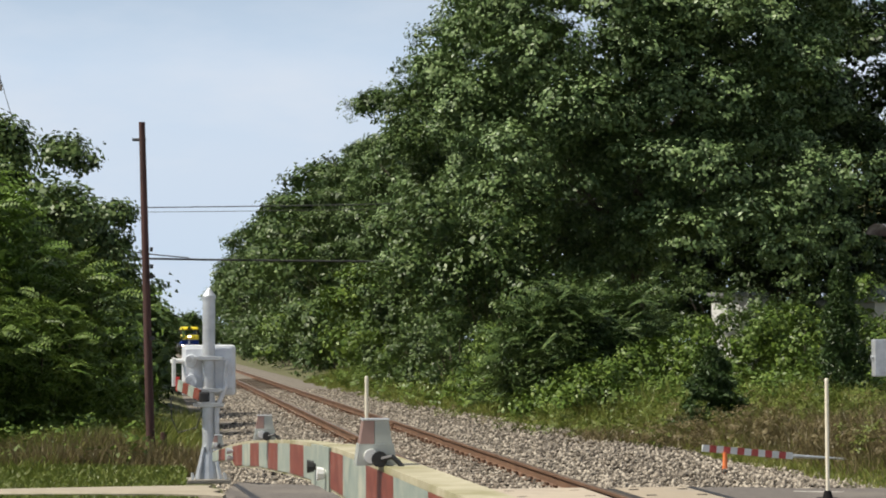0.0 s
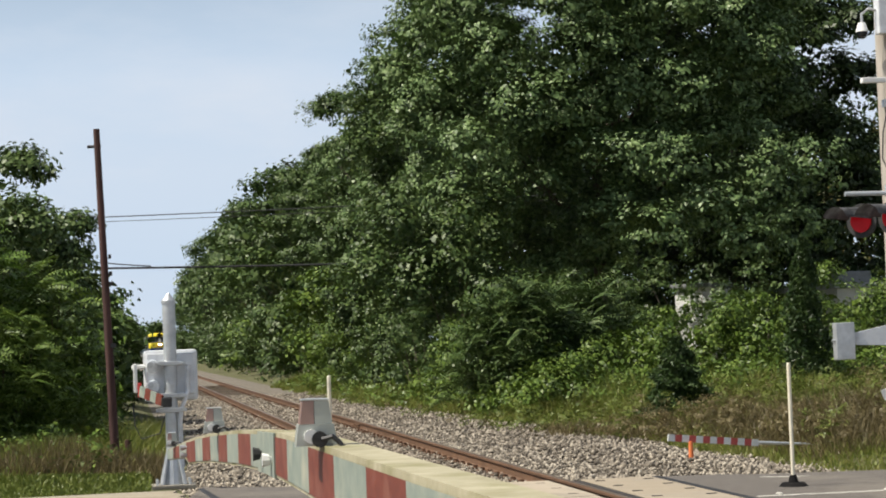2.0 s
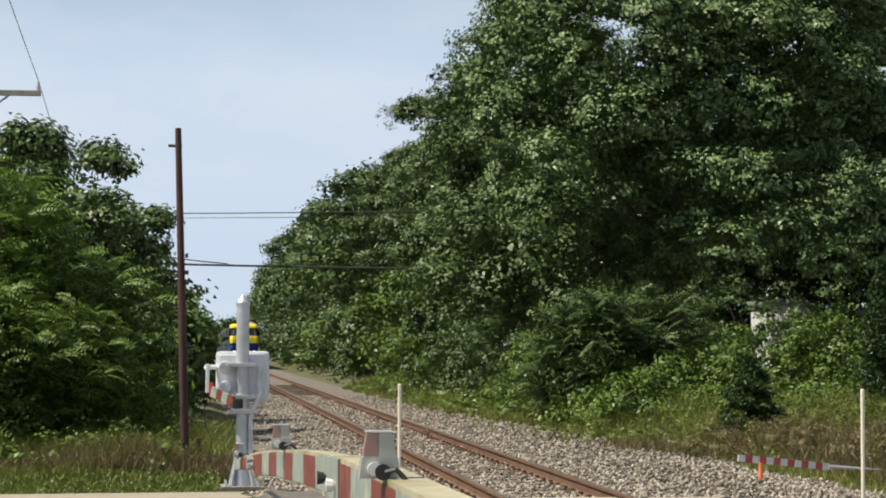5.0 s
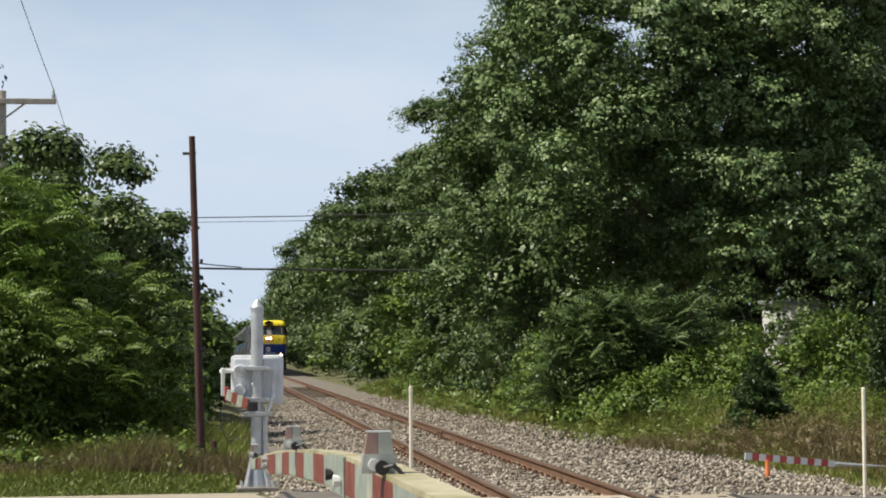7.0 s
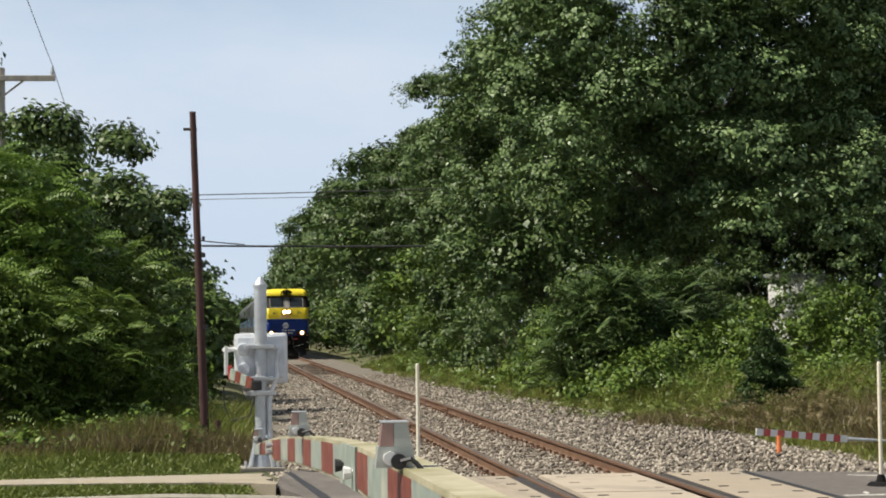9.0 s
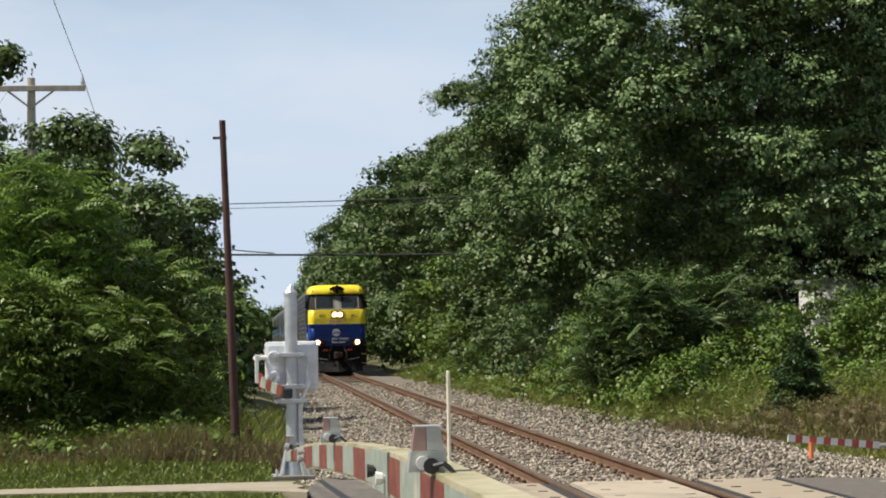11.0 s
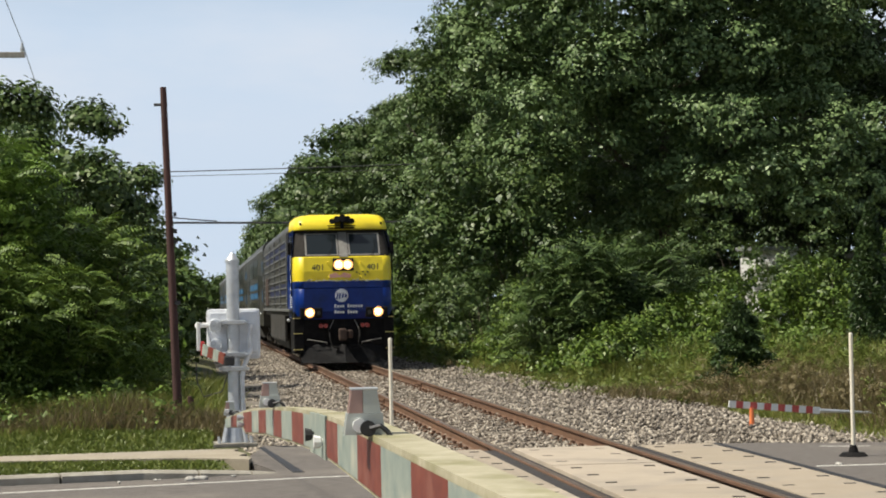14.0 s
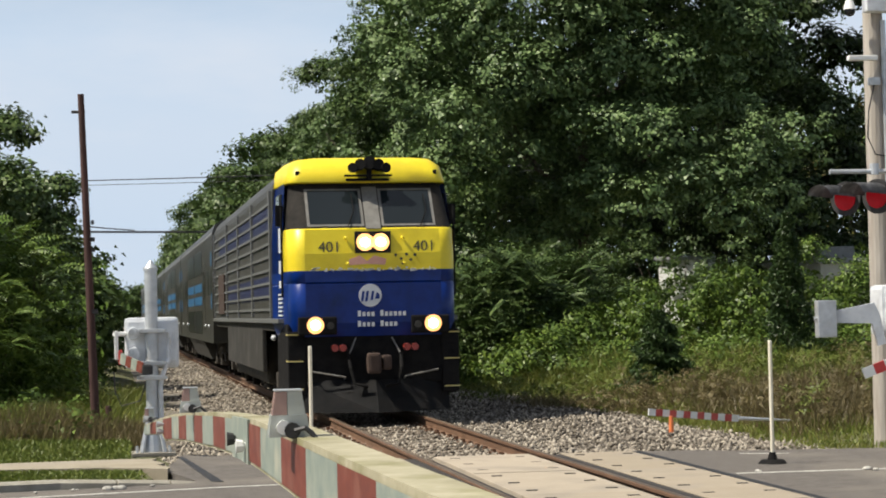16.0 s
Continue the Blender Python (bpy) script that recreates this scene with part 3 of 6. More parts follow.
def crown_puffs(height, base, rx, ry, rng, count, rmin, rmax, flat=0.7, power=0.75):
    """Clumps gathered into billowing lobes over the shell of a crown, with dark clefts between the lobes."""
    out = []
    cz, hz = (height + base) / 2, (height - base) / 2
    lobes = max(8, count // 8)
    big = (rx + ry) * 0.5 * (0.5 if lobes < 12 else 0.36 if lobes < 30 else 0.27)
    for k in range(lobes):
        u = 1 - 2 * (k + 0.5) / lobes
        a = k * 2.39996 + rng.uniform(-0.35, 0.35)
        w = math.sqrt(1 - u * u)
        d = Vector((w * math.cos(a), w * math.sin(a), u))
        R = big * rng.uniform(0.75, 1.2)
        s = rng.uniform(0.72, 1.0)
        c = Vector((d.x * max(0.2, rx - R * 0.75) * s, d.y * max(0.2, ry - R * 0.75) * s, cz + d.z * (hz - R * 0.6) * s))
        for j in range(max(6, count // lobes + 3)):
            e = (Vector((rng.gauss(0, 1), rng.gauss(0, 1), rng.gauss(0.75, 0.6))) + d * 0.9).normalized()
            r = rng.uniform(rmin, rmax) * 0.62
            out.append((c.x + e.x * R * 0.8, c.y + e.y * R * 0.8, c.z + e.z * R * 0.68, r, flat))
    return out


def make_tree(name, at, height, base, rx, ry, seed, mat, label, leaf=0.24, clumps=60, rmin=0.9, rmax=1.7, density=130, trunk=0.25, group="", extra=()):
    rng, nrng = random.Random(seed), np.random.default_rng(seed)
    tree = thing(name, at, label, "tree", group)
    part("trunk", limbs(height, base, min(rx, ry), rng, trunk), BARK, tree)
    puffs = crown_puffs(height, base, rx, ry, rng, clumps, rmin, rmax) + list(extra)
    # the shaded inner crown
    cz, hz = (height + base) / 2, (height - base) / 2
    core = []
    for k in range(34):
        d = Vector((rng.gauss(0, 1), rng.gauss(0, 1), rng.gauss(0, 1))).normalized() * rng.uniform(0.15, 0.6)
        core.append((d.x * rx, d.y * ry, cz + d.z * hz, 0.3 * min(rx, ry, hz), 0.9))
    per = 1.6 / (leaf * 1.6) ** 2
    quads("crown", np.concatenate([puff_leaves(puffs, density * 1.4, leaf, nrng), puff_leaves(core, per * 2.2, leaf * 1.6, nrng, 0.2, 0.2, 0.8)]), mat, tree)
    return tree


def make_bush(name, at, height, rx, ry, seed, mat, label, leaf=0.16, clumps=26, density=420, rmin=0.3, rmax=0.6, category="bush", group=""):
    rng, nrng = random.Random(seed), np.random.default_rng(seed)
    bush = thing(name, at, label, category, group)
    bm = bmesh.new()
    for k in range(7):
        a = k * 0.9
        rod((0.1 * math.cos(a), 0.1 * math.sin(a), -0.3), (rx * 0.55 * math.cos(a), ry * 0.55 * math.sin(a), height * rng.uniform(0.5, 0.8)), 0.03, 0.008, n=5, bm=bm)
    part("stem", bm, BARK, bush)
    puffs = []
    lobes = max(6, clumps // 5)
    for k in range(lobes):
        a, u = k * 2.4 + rng.uniform(-0.4, 0.4), rng.random()
        z = (k + 0.5) / lobes * 0.8 + 0.08
        w = math.sqrt(max(0.05, 1 - (z * 0.95) ** 2.2)) * math.sqrt(0.35 + 0.65 * u)
        c = (math.cos(a) * rx * w, math.sin(a) * ry * w, z * height)
        for j in range(7):
            r = rng.uniform(rmin, rmax) * 0.72
            puffs.append((c[0] + rng.gauss(0, 0.3) * rx * 0.6, c[1] + rng.gauss(0, 0.3) * ry * 0.5, min(height, max(0.1, c[2] + rng.gauss(0.05, 0.09) * height)), r, 0.75))
    core = []
    for k in range(16):
        a, u = k * 2.4, math.sqrt(rng.random()) * 0.7
        core.append((math.cos(a) * rx * u, math.sin(a) * ry * u, height * rng.uniform(0.15, 0.72), 0.3 * min(rx, ry, height), 0.9))
    per = 1.6 / (leaf * 1.5) ** 2
    quads("foliage", np.concatenate([puff_leaves(puffs, density * 1.3, leaf, nrng), puff_leaves(core, per * 2.0, leaf * 1.5, nrng, 0.2, 0.2, 0.8)]), mat, bush)
    return bush


def make_frond_tree(name, at, height, radius, seed, mat, label, fronds=60, leaf=0.13, droop=0.35, category="tree", low=0.2, fill=0):
    """A young tree whose long feathered leaves stand out in layers over a rounded dome."""
    rng, nrng = random.Random(seed), np.random.default_rng(seed)
    tree = thing(name, at, label, category)
    for k in range(7):
        a = k * 2.4 + rng.uniform(-0.3, 0.3)
        w = radius * rng.uniform(0.15, 0.6)
        part("trunk", rod((0.1 * math.cos(a), 0.1 * math.sin(a), -0.3), (math.cos(a) * w, math.sin(a) * w, height * rng.uniform(0.55, 0.85)), 0.04, 0.012, n=6), BARK, tree)
    v = []
    heads = max(6, fronds // 8)
    for k in range(heads):
        u = (k + rng.random()) / heads
        a = k * 2.39996 + rng.uniform(-0.4, 0.4)
        z = low + (1 - low) * u
        w = radius * math.sqrt(max(0.0, 1 - ((z - low) / (1 - low)) ** 2.4)) * rng.uniform(0.6, 1.0) * (1 + 0.18 * math.sin(3 * a + 5 * z))
        h = Vector((math.cos(a) * w, math.sin(a) * w, height * z * rng.uniform(0.9, 1.02)))
        lean_out = Vector((math.cos(a), math.sin(a), 0)) * (0.9 * w / radius)
        spin = rng.uniform(0, 6.28)
        for m in range(8):
            b_ = spin + m * 0.785 + rng.gauss(0, 0.15)
            way = (Vector((math.cos(b_), math.sin(b_), 0)) + lean_out)
            flat_ = Vector((way.x, way.y, 0)).normalized()
            rise = rng.uniform(-0.1, 1.1)
            side = Vector((-flat_.y, flat_.x, rng.gauss(0, 0.5)))
            L = leaf * rng.uniform(3.4, 5.2)
            for j in range(1, 10):
                q = j / 9
                p = h + flat_ * L * q + Vector((0, 0, L * (rise * q - (0.2 + droop) * q * q)))
                ln = leaf * (1.2 - 1.0 * abs(q - 0.4)) * rng.uniform(0.85, 1.15)
                for sg in (-1, 1):
                    t = (side * sg + flat_ * 0.45 + Vector((0, 0, -0.25 + rng.gauss(0, 0.12)))).normalized()
                    b = (flat_ - t * t.dot(flat_)).normalized()
                    v += [p, p + t * ln * 0.45 + b * ln * 0.2, p + t * ln, p + t * ln * 0.45 - b * ln * 0.2]
    v = np.array([tuple(p) for p in v])
    if fill:
        puffs = []
        for k in range(fill):
            a, u = k * 2.39996, (k + 0.5) / fill
            w = radius * 0.6 * math.sqrt(1 - u ** 2.4)
            puffs.append((math.cos(a) * w, math.sin(a) * w, height * (0.1 + 0.68 * u), radius * 0.36, 0.9))
        v = np.concatenate([v, puff_leaves(puffs, 13 / leaf ** 2, leaf * 0.9, nrng, 0.5, 0.3, 0.4)])
    quads("foliage", v, mat, tree)
    return tree


def make_juniper(at, height, radius, seed):
    nrng = np.random.default_rng(seed)
    tree = thing("juniper", at, "small dark green juniper growing in the weeds", "conifer")
    part("trunk", rod((0, 0, -0.2), (0, 0, height * 0.9), 0.04, 0.01, n=6), BARK, tree)
    n = 13000
    z = nrng.random(n) ** 0.85
    a = nrng.uniform(0, 6.28, n)
    lob = 1 + 0.3 * np.sin(a * 3 + z * 9) + 0.34 * np.sin(z * 26 + a * 2) + nrng.normal(0, 0.16, n)
    r = radius * (1 - z) ** 0.7 * lob * (0.35 + 0.65 * nrng.random(n) ** 0.4) + 0.02
    c = np.stack([np.cos(a) * r, np.sin(a) * r, z * height + 0.03], -1)
    nrm = unit(nrng.normal(size=(n, 3)))
    quads("foliage", leaf_quads(c, nrm, 0.12, nrng, 0.3), JUNIPER, tree)


def scatter_blades(name, label, count, area, height, mat, seed, lean=0.25, width=0.02, category="weeds", bed=None):
    """Upright blades and stems over a stretch of ground; area(rng, n) gives their places."""
    rng = np.random.default_rng(seed)
    x, y, h = area(rng, count)
    n = len(x)
    z = np.array([ground_height(a, b) for a, b in zip(x, y)]) - 0.03
    if bed is not None:
        z = np.full(n, bed)
    patch = 0.5 + 0.25 * np.sin(x * 2.1 + 1.3 * np.sin(y * 0.9)) + 0.25 * np.sin(y * 1.6 + x * 0.7)
    h = h * height * rng.uniform(0.3, 1.3, n) * (0.5 + 0.65 * patch) + 0.03
    a = rng.uniform(0, 6.28, n)
    lx, ly = rng.normal(0, lean, n) * h, rng.normal(0, lean, n) * h
    w = width * rng.uniform(0.6, 1.5, n)
    ca, sa = np.cos(a) * w, np.sin(a) * w
    base = np.stack([x, y, z], -1)
    o = np.zeros(n)
    side = np.stack([ca, sa, o], -1)
    midp = base + np.stack([lx * 0.4, ly * 0.4, h * 0.55], -1)
    tip = base + np.stack([lx, ly, h], -1)
    v = np.stack([base, midp + side, tip, midp - side], 1).reshape(-1, 3)
    ob = quads(name, v, mat)
    tagged(ob, label, category, kind="stuff")


def leafy_cover(name, label, puffs, density, leaf, mat, seed, category="undergrowth"):
    ob = quads(name, puff_leaves(puffs, density, leaf, np.random.default_rng(seed)), mat)
    tagged(ob, label, category, kind="stuff")


def build_right_side():
    rng = random.Random(21)
    # the great oak and its neighbours
    make_tree("oak_tree", pose(13.3, 76, 0.3), 20.5, 3.0, 8.4, 6.5, 31, OAK, "broad tall oak with a dense dark green crown", 0.17, 440, 0.8, 1.9, 330, 0.34, "trackside oaks",
              extra=[(-6.2, -1, 12.5, 1.8, 0.75), (-6.4, -1, 10.2, 1.6, 0.7), (-6.0, -1.5, 14.5, 1.7, 0.8), (-5.5, -2, 6.5, 1.9, 0.7), (0.5, -4.5, 13.5, 2.0, 0.6), (-1.5, -5, 11.5, 2.0, 0.6), (1.5, -5, 10, 2.1, 0.6), (-3, -4.5, 14, 2.0, 0.6), (3.5, -4, 12.5, 2.0, 0.6), (0, -5.5, 7.5, 1.9, 0.55), (-6.0, -1, 16, 1.6, 0.7),
                     (0.5, -6.0, 5.0, 1.6, 0.7), (2.5, -6.2, 5.7, 1.7, 0.7), (4.5, -6.0, 6.7, 1.7, 0.7), (6.2, -5.5, 7.2, 1.6, 0.7), (3.6, -6.3, 4.5, 1.4, 0.7), (1.4, -6.3, 7.5, 1.5, 0.7), (5.6, -5.8, 5.0, 1.5, 0.7),
                     (-4.8, -5.0, 11.5, 1.8, 0.7), (-3.5, -5.6, 9.6, 1.7, 0.7), (-5.5, -4.2, 13.3, 1.7, 0.7), (-2.2, -5.8, 13.0, 1.7, 0.7), (-5.4, -4.6, 8.0, 1.7, 0.7)])
    # leaf colour carries the shade on this side of the oaks
    make_tree("oak_tree", pose(20.4, 82, 0.3), 20.4, 2.0, 6.7, 5.4, 32, SHADEOAK, "tall oak with leaves coloured for deep shade beside the great oak", 0.22, 220, 1.1, 2.1, 190, 0.32, "trackside oaks")
    first = make_tree("deciduous_tree", pose(10.9, 93, 0.2), 17.2, 1.6, 4.7, 5.0, 33, GREEN, "tall leafy tree in the row along the line", 0.19, 150, 0.8, 1.7, 270, 0.35, "trees along the line",
                      extra=[(-4.3, -1, 11.6, 1.7, 0.8), (-3.6, -1.5, 13.2, 1.7, 0.8), (-3.0, -1.5, 14.6, 1.6, 0.8), (-4.6, -1, 10.2, 1.6, 0.8), (-2.0, -1.5, 15.8, 1.5, 0.8)])
    second = make_tree("deciduous_tree", pose(10.6, 109, 0.2), 15.2, 1.2, 4.2, 5.0, 34, OAK, "dark green tree in the row along the line", 0.2, 140, 0.8, 1.7, 250, 0.35, "trees along the line")
    far_a = make_tree("deciduous_tree", pose(9.2, 160, 0.1), 16.5, 1.2, 5.2, 5.0, 37, GREEN, "leafy tree far along the line", 0.42, 90, 0.9, 1.9, 40, 0.35, "trees along the line")
    y, k = 122, 0
    while y < 400:
        src = (first, second)[k % 2] if y < 150 else far_a
        t = copy_thing(src, pose((11.4 if y < 150 else 10.0) - 0.004 * (y - 120) + rng.uniform(-0.6, 0.6), y, 0.1, 0, 0, rng.uniform(0, 360)))
        s = rng.uniform(0.94, 1.1)
        t.scale = (s, s, s * rng.uniform(0.95, 1.06))
        y += rng.uniform(11, 15) if y < 220 else rng.uniform(14, 19)
        k += 1
    # second row, which closes the wood behind
    for x, y, s in ((16, 100, 0.95), (21, 112, 1.0), (28, 104, 0.85), (33, 92, 0.8), (36, 118, 0.9), (17, 124, 1.0), (26, 132, 1.0), (44, 110, 0.85)):
        t = copy_thing(far_a, pose(x, y, 0, 0, 0, x * 37 % 360))
        t.scale = (s, s, s)
    make_tree("turning_tree", pose(31, 96, 0), 12.2, 3, 3.6, 3.4, 36, RUSTY, "tree with a few leaves turning orange", 0.3, 14, 0.7, 1.2, 60, 0.2)
    # lower growth in front of the oaks
    make_bush("understory_tree", pose(7.2, 71, 0.1), 6.5, 3.2, 2.5, 41, GREEN, "leafy understory tree below the oaks", 0.17, 50, 320, 0.8, 1.5, "tree")
    make_bush("understory_tree", pose(6.6, 84, 0.1), 6.8, 2.6, 3.0, 42, GREEN, "light green understory tree beside the line", 0.17, 50, 320, 0.8, 1.5, "tree")
    for y in (97, 110, 124, 138, 153, 170, 190, 212, 238, 268):
        make_bush("trackside_bush", pose(6.0 + rng.uniform(-0.5, 0.4), y, 0), rng.uniform(3.4, 5.2), 2.4, 4.5, 50 + y, VINE if y % 2 else GREEN, "green bush in the hedge along the line", 0.24, 30, 130, 0.9, 1.6, group="hedge along the line")
    make_frond_tree("tree_of_heaven", pose(5.4, 51, 0.1), 2.95, 1.9, 43, GREEN, "young tree with long feathered leaves above the weeds", 900, 0.145, 0.25, low=0.05, fill=34)
    make_frond_tree("tree_of_heaven", pose(7.2, 53, 0.1), 3.0, 1.7, 44, GREEN, "second young feathery tree beside it", 720, 0.145, 0.25, low=0.05, fill=30)
    # understory leaves also have the oaks' shade put into their colour
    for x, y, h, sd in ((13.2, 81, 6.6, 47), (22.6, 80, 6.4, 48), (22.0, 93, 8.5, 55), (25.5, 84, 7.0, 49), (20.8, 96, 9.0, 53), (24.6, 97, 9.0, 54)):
        make_bush("understory_tree", pose(x, y, 0.1), h, 2.5, 2.2, sd, SHADEOAK, "understory tree with leaves coloured for the shade of the oaks", 0.26, 34, 130, 0.8, 1.5, "tree")
    for x, y, h, rx, ry, sd, m in ((5.1, 58, 2.2, 1.1, 2.2, 61, VINE), (4.9, 65, 2.8, 1.4, 2.4, 62, GREEN), (9.3, 50, 2.15, 1.8, 1.5, 63, VINE), (11.2, 49.5, 2.3, 1.9, 1.5, 64, VINE), (13.4, 50.5, 2.8, 2.0, 1.5, 65, VINE),
                                  (15.6, 50, 2.5, 1.8, 1.5, 66, VINE), (7.4, 49, 1.5, 1.4, 1.0, 67, VINE), (17.6, 50.5, 2.9, 1.8, 1.5, 72, VINE), (19.8, 51, 3.0, 1.8, 1.5, 76, VINE), (5.0, 74, 3.2, 1.8, 3.0, 68, GREEN), (8.8, 60, 3.6, 2.4, 2.4, 70, GREEN), (12.5, 60, 3.4, 2.6, 2.4, 71, GREEN),
                                  (4.6, 84, 3.0, 1.6, 4.0, 75, VINE)):
        make_bush("vine_bush", pose(x, y, ground_height(x, y) - 0.05), h, rx, ry, sd, m, "bright green bush grown over with vines" if m is VINE else "dark green leafy bush behind the weeds", 0.095, 36, 620, 0.35, 0.75, group="bushes beyond the ballast")
    make_juniper(pose(6.35, 40.0, -0.02), 1.6, 0.58, 45)
    make_juniper(pose(10.5, 44.5, 0.2), 3.5, 0.55, 46)

    def weeds(rng2, n):
        y = 33 + rng2.random(n) ** 1.5 * 75
        lo = 4.9 - 1.9 * np.clip((y - 33) / 30, 0, 1) + 0.35 * np.sin(y * 0.9)
        x = lo + rng2.random(n) ** 1.4 * np.interp(y, [33, 45, 110], [7, 6, 2.5])
        h = (0.35 + 0.75 * np.clip((x - lo) / 1.6, 0, 1)) * np.interp(y, [33, 39, 46], [0.35, 0.5, 1.0])
        return x, y, h
    scatter_blades("tall_weeds", "tall green weeds along the ballast edge", 62000, weeds, 0.7, WEED, 81, lean=0.4, width=0.009)

    def dry(rng2, n):
        x = rng2.uniform(3.4, 14, n)
        y = 34.5 + rng2.random(n) * 8 - np.clip(x - 9, 0, 5) * 0.9
        keep = (np.sin(x * 1.1) + np.sin(y * 0.8 + x * 0.4) > -0.6)
        return x[keep], y[keep], np.ones(keep.sum())
    scatter_blades("dry_weeds", "brown dry weed stems in the verge", 26000, dry, 0.36, DRY, 82, lean=0.45, width=0.006)

    def tall_dry(rng2, n):
        x = rng2.uniform(5.2, 15, n)
        y = rng2.uniform(28.5, 34.5, n)
        return x, y, 0.35 + 0.65 * np.clip((y - 28.5) / 3, 0, 1) * np.clip((x - 4.6) / 1.5, 0.2, 1)
    scatter_blades("tall_dry_weeds", "tall brown dry weeds behind the signal mast", 20000, tall_dry, 0.62, DRY, 87, lean=0.4, width=0.006)

    def verge(rng2, n):
        x = rng2.uniform(3.1, 18, n)
        y = rng2.uniform(24.2, 34, n)
        keep = x - 3.0 > np.clip((30 - np.abs(y - 30)) * 0, 0, 9) + np.where(y > 25.5, 1.7, 0) + 0.3 * np.sin(y * 3)
        return x[keep], y[keep], np.ones(keep.sum()) * np.clip((y[keep] - 23.5) / 6, 0.2, 1)
    scatter_blades("verge_grass", "yellowing grass at the road edge", 52000, verge, 0.17, WEED, 83, lean=0.4, width=0.009)


def build_left_side():
    rng = random.Random(22)
    make_frond_tree("feathery_bush", pose(-7.9, 33.2, -0.1), 3.0, 1.75, 91, FERN, "dense dark green feathery bush by the verge", 1100, 0.115, 0.45, "bush", 0.04, 40)
    make_frond_tree("feathery_bush", pose(-6.4, 34.6, -0.1), 2.6, 1.35, 92, FERN, "dense green bush with pale tips", 800, 0.1, 0.45, "bush", 0.04, 30)
    make_bush("leafy_bush", pose(-10.2, 32.5, -0.1), 2.4, 1.6, 1.3, 93, GREEN, "dark leafy bush at the verge", 0.14, 55, 500, 0.3, 0.55)
    make_frond_tree("staghorn_sumac", pose(-7.9, 36.2, 0), 4.9, 1.9, 94, LIME, "tall sumac with long light green feathered leaves", 960, 0.14, 0.25, low=0.2, fill=40)
    make_frond_tree("staghorn_sumac", pose(-5.9, 36.8, 0), 3.3, 1.2, 95, FERN, "sumac with drooping feathered leaves", 420, 0.14, 0.4, low=0.08, fill=26)
    make_tree("dark_tree", pose(-8.5, 45, 0), 6.5, 0.8, 1.5, 1.9, 96, GREEN, "dark green tree with a rounded top", 0.14, 70, 0.5, 0.95, 560, 0.14)
    make_tree("dark_tree", pose(-7.2, 50, 0), 6.7, 0.8, 1.7, 1.9, 97, GREEN, "dark green tree with a ragged outline", 0.14, 60, 0.5, 0.95, 560, 0.14)
    make_tree("slender_tree", pose(-5.95, 57, 0), 5.7, 0.4, 1.05, 2.0, 98, GREEN, "slender light green tree beside the line", 0.15, 50, 0.45, 0.8, 480, 0.1)
    make_tree("tall_tree", pose(-11.2, 52, 0), 9.3, 1.0, 1.9, 2.2, 99, GREEN, "tall dark tree behind the utility pole", 0.17, 60, 0.6, 1.1, 380, 0.18)
    make_tree("tall_tree", pose(-10.0, 62, 0), 8.0, 1.0, 2.4, 2.2, 100, GREEN, "dark tree behind the bushes", 0.22, 55, 0.6, 1.1, 230, 0.18)
    make_bush("vine_bush", pose(-5.5, 40.5, -0.1), 2.2, 0.75, 1.0, 101, LIME, "yellow-green vine hanging over the bushes", 0.15, 30, 330, 0.25, 0.45)
    for x, y, h, rx, ry, sd in ((-5.5, 46, 2.6, 1.0, 2.0, 102), (-5.4, 62, 3.4, 1.0, 3.0, 103), (-5.5, 72, 4.6, 1.1, 4.0, 104), (-5.4, 85, 4.2, 1.1, 5.0, 105), (-5.2, 100, 4.0, 1.0, 6.0, 106), (-5.4, 125, 4.8, 1.2, 9.0, 107), (-5.6, 160, 5.2, 1.4, 14.0, 108), (-5.8, 220, 5.6, 1.6, 25.0, 109), (-6.2, 300, 6.5, 2.0, 40.0, 110)):
        make_bush("trackside_bush", pose(x, y, -0.1), h, rx, ry, sd, GREEN, "green bush along the line", 0.2 + y * 0.0009, 40, 120 if y < 130 else 50, 0.45, 0.9 if y < 90 else 1.3, group="hedge along the line")
    for x, y, s in ((-13, 75, 8.5), (-9.0, 85, 8.0), (-9.5, 105, 9), (-10, 130, 9), (-11, 165, 10), (-18, 66, 9.5)):
        make_tree("deciduous_tree", pose(x, y, 0), s, 0.6, 3.0, 3.2, int(200 - x + y), GREEN if y % 2 else OAK, "leafy tree in the wood beside the line", 0.3, 44, 0.8, 1.5, 110, 0.2, "trees along the line")

    def weeds(rng2, n):
        x = rng2.uniform(-13, -3.6, n)
        y = rng2.uniform(28.2, 33.5, n) + np.clip((x + 6) / 2.4, 0, 1) * rng2.random(n) * 18
        return x, y, np.ones(n) * (0.5 + 0.5 * np.clip((y - 28) / 4, 0, 1))
    scatter_blades("tall_weeds", "tall green weeds in front of the bushes", 40000, weeds, 0.5, WEED, 84, lean=0.4, width=0.009)

    def dry(rng2, n):
        x = rng2.uniform(-9, -3.8, n)
        y = rng2.uniform(28.6, 31.5, n)
        return x, y, np.ones(n)
    scatter_blades("dry_weeds", "brown seedy weeds by the pole", 16000, dry, 0.42, DRY, 85, lean=0.3, width=0.007)

    def lawn(rng2, n):
        x = rng2.uniform(-14, -3.72, n)
        y = np.where(rng2.random(n) < 0.5, rng2.uniform(25.2, 28.8, n), rng2.uniform(21.75, 24.1, n))
        lim = np.where(y < 24.6, -3.95 - 0.25 * rng2.random(n), -4.1)
        keb = 22.05 + (x + 4) * 0.19
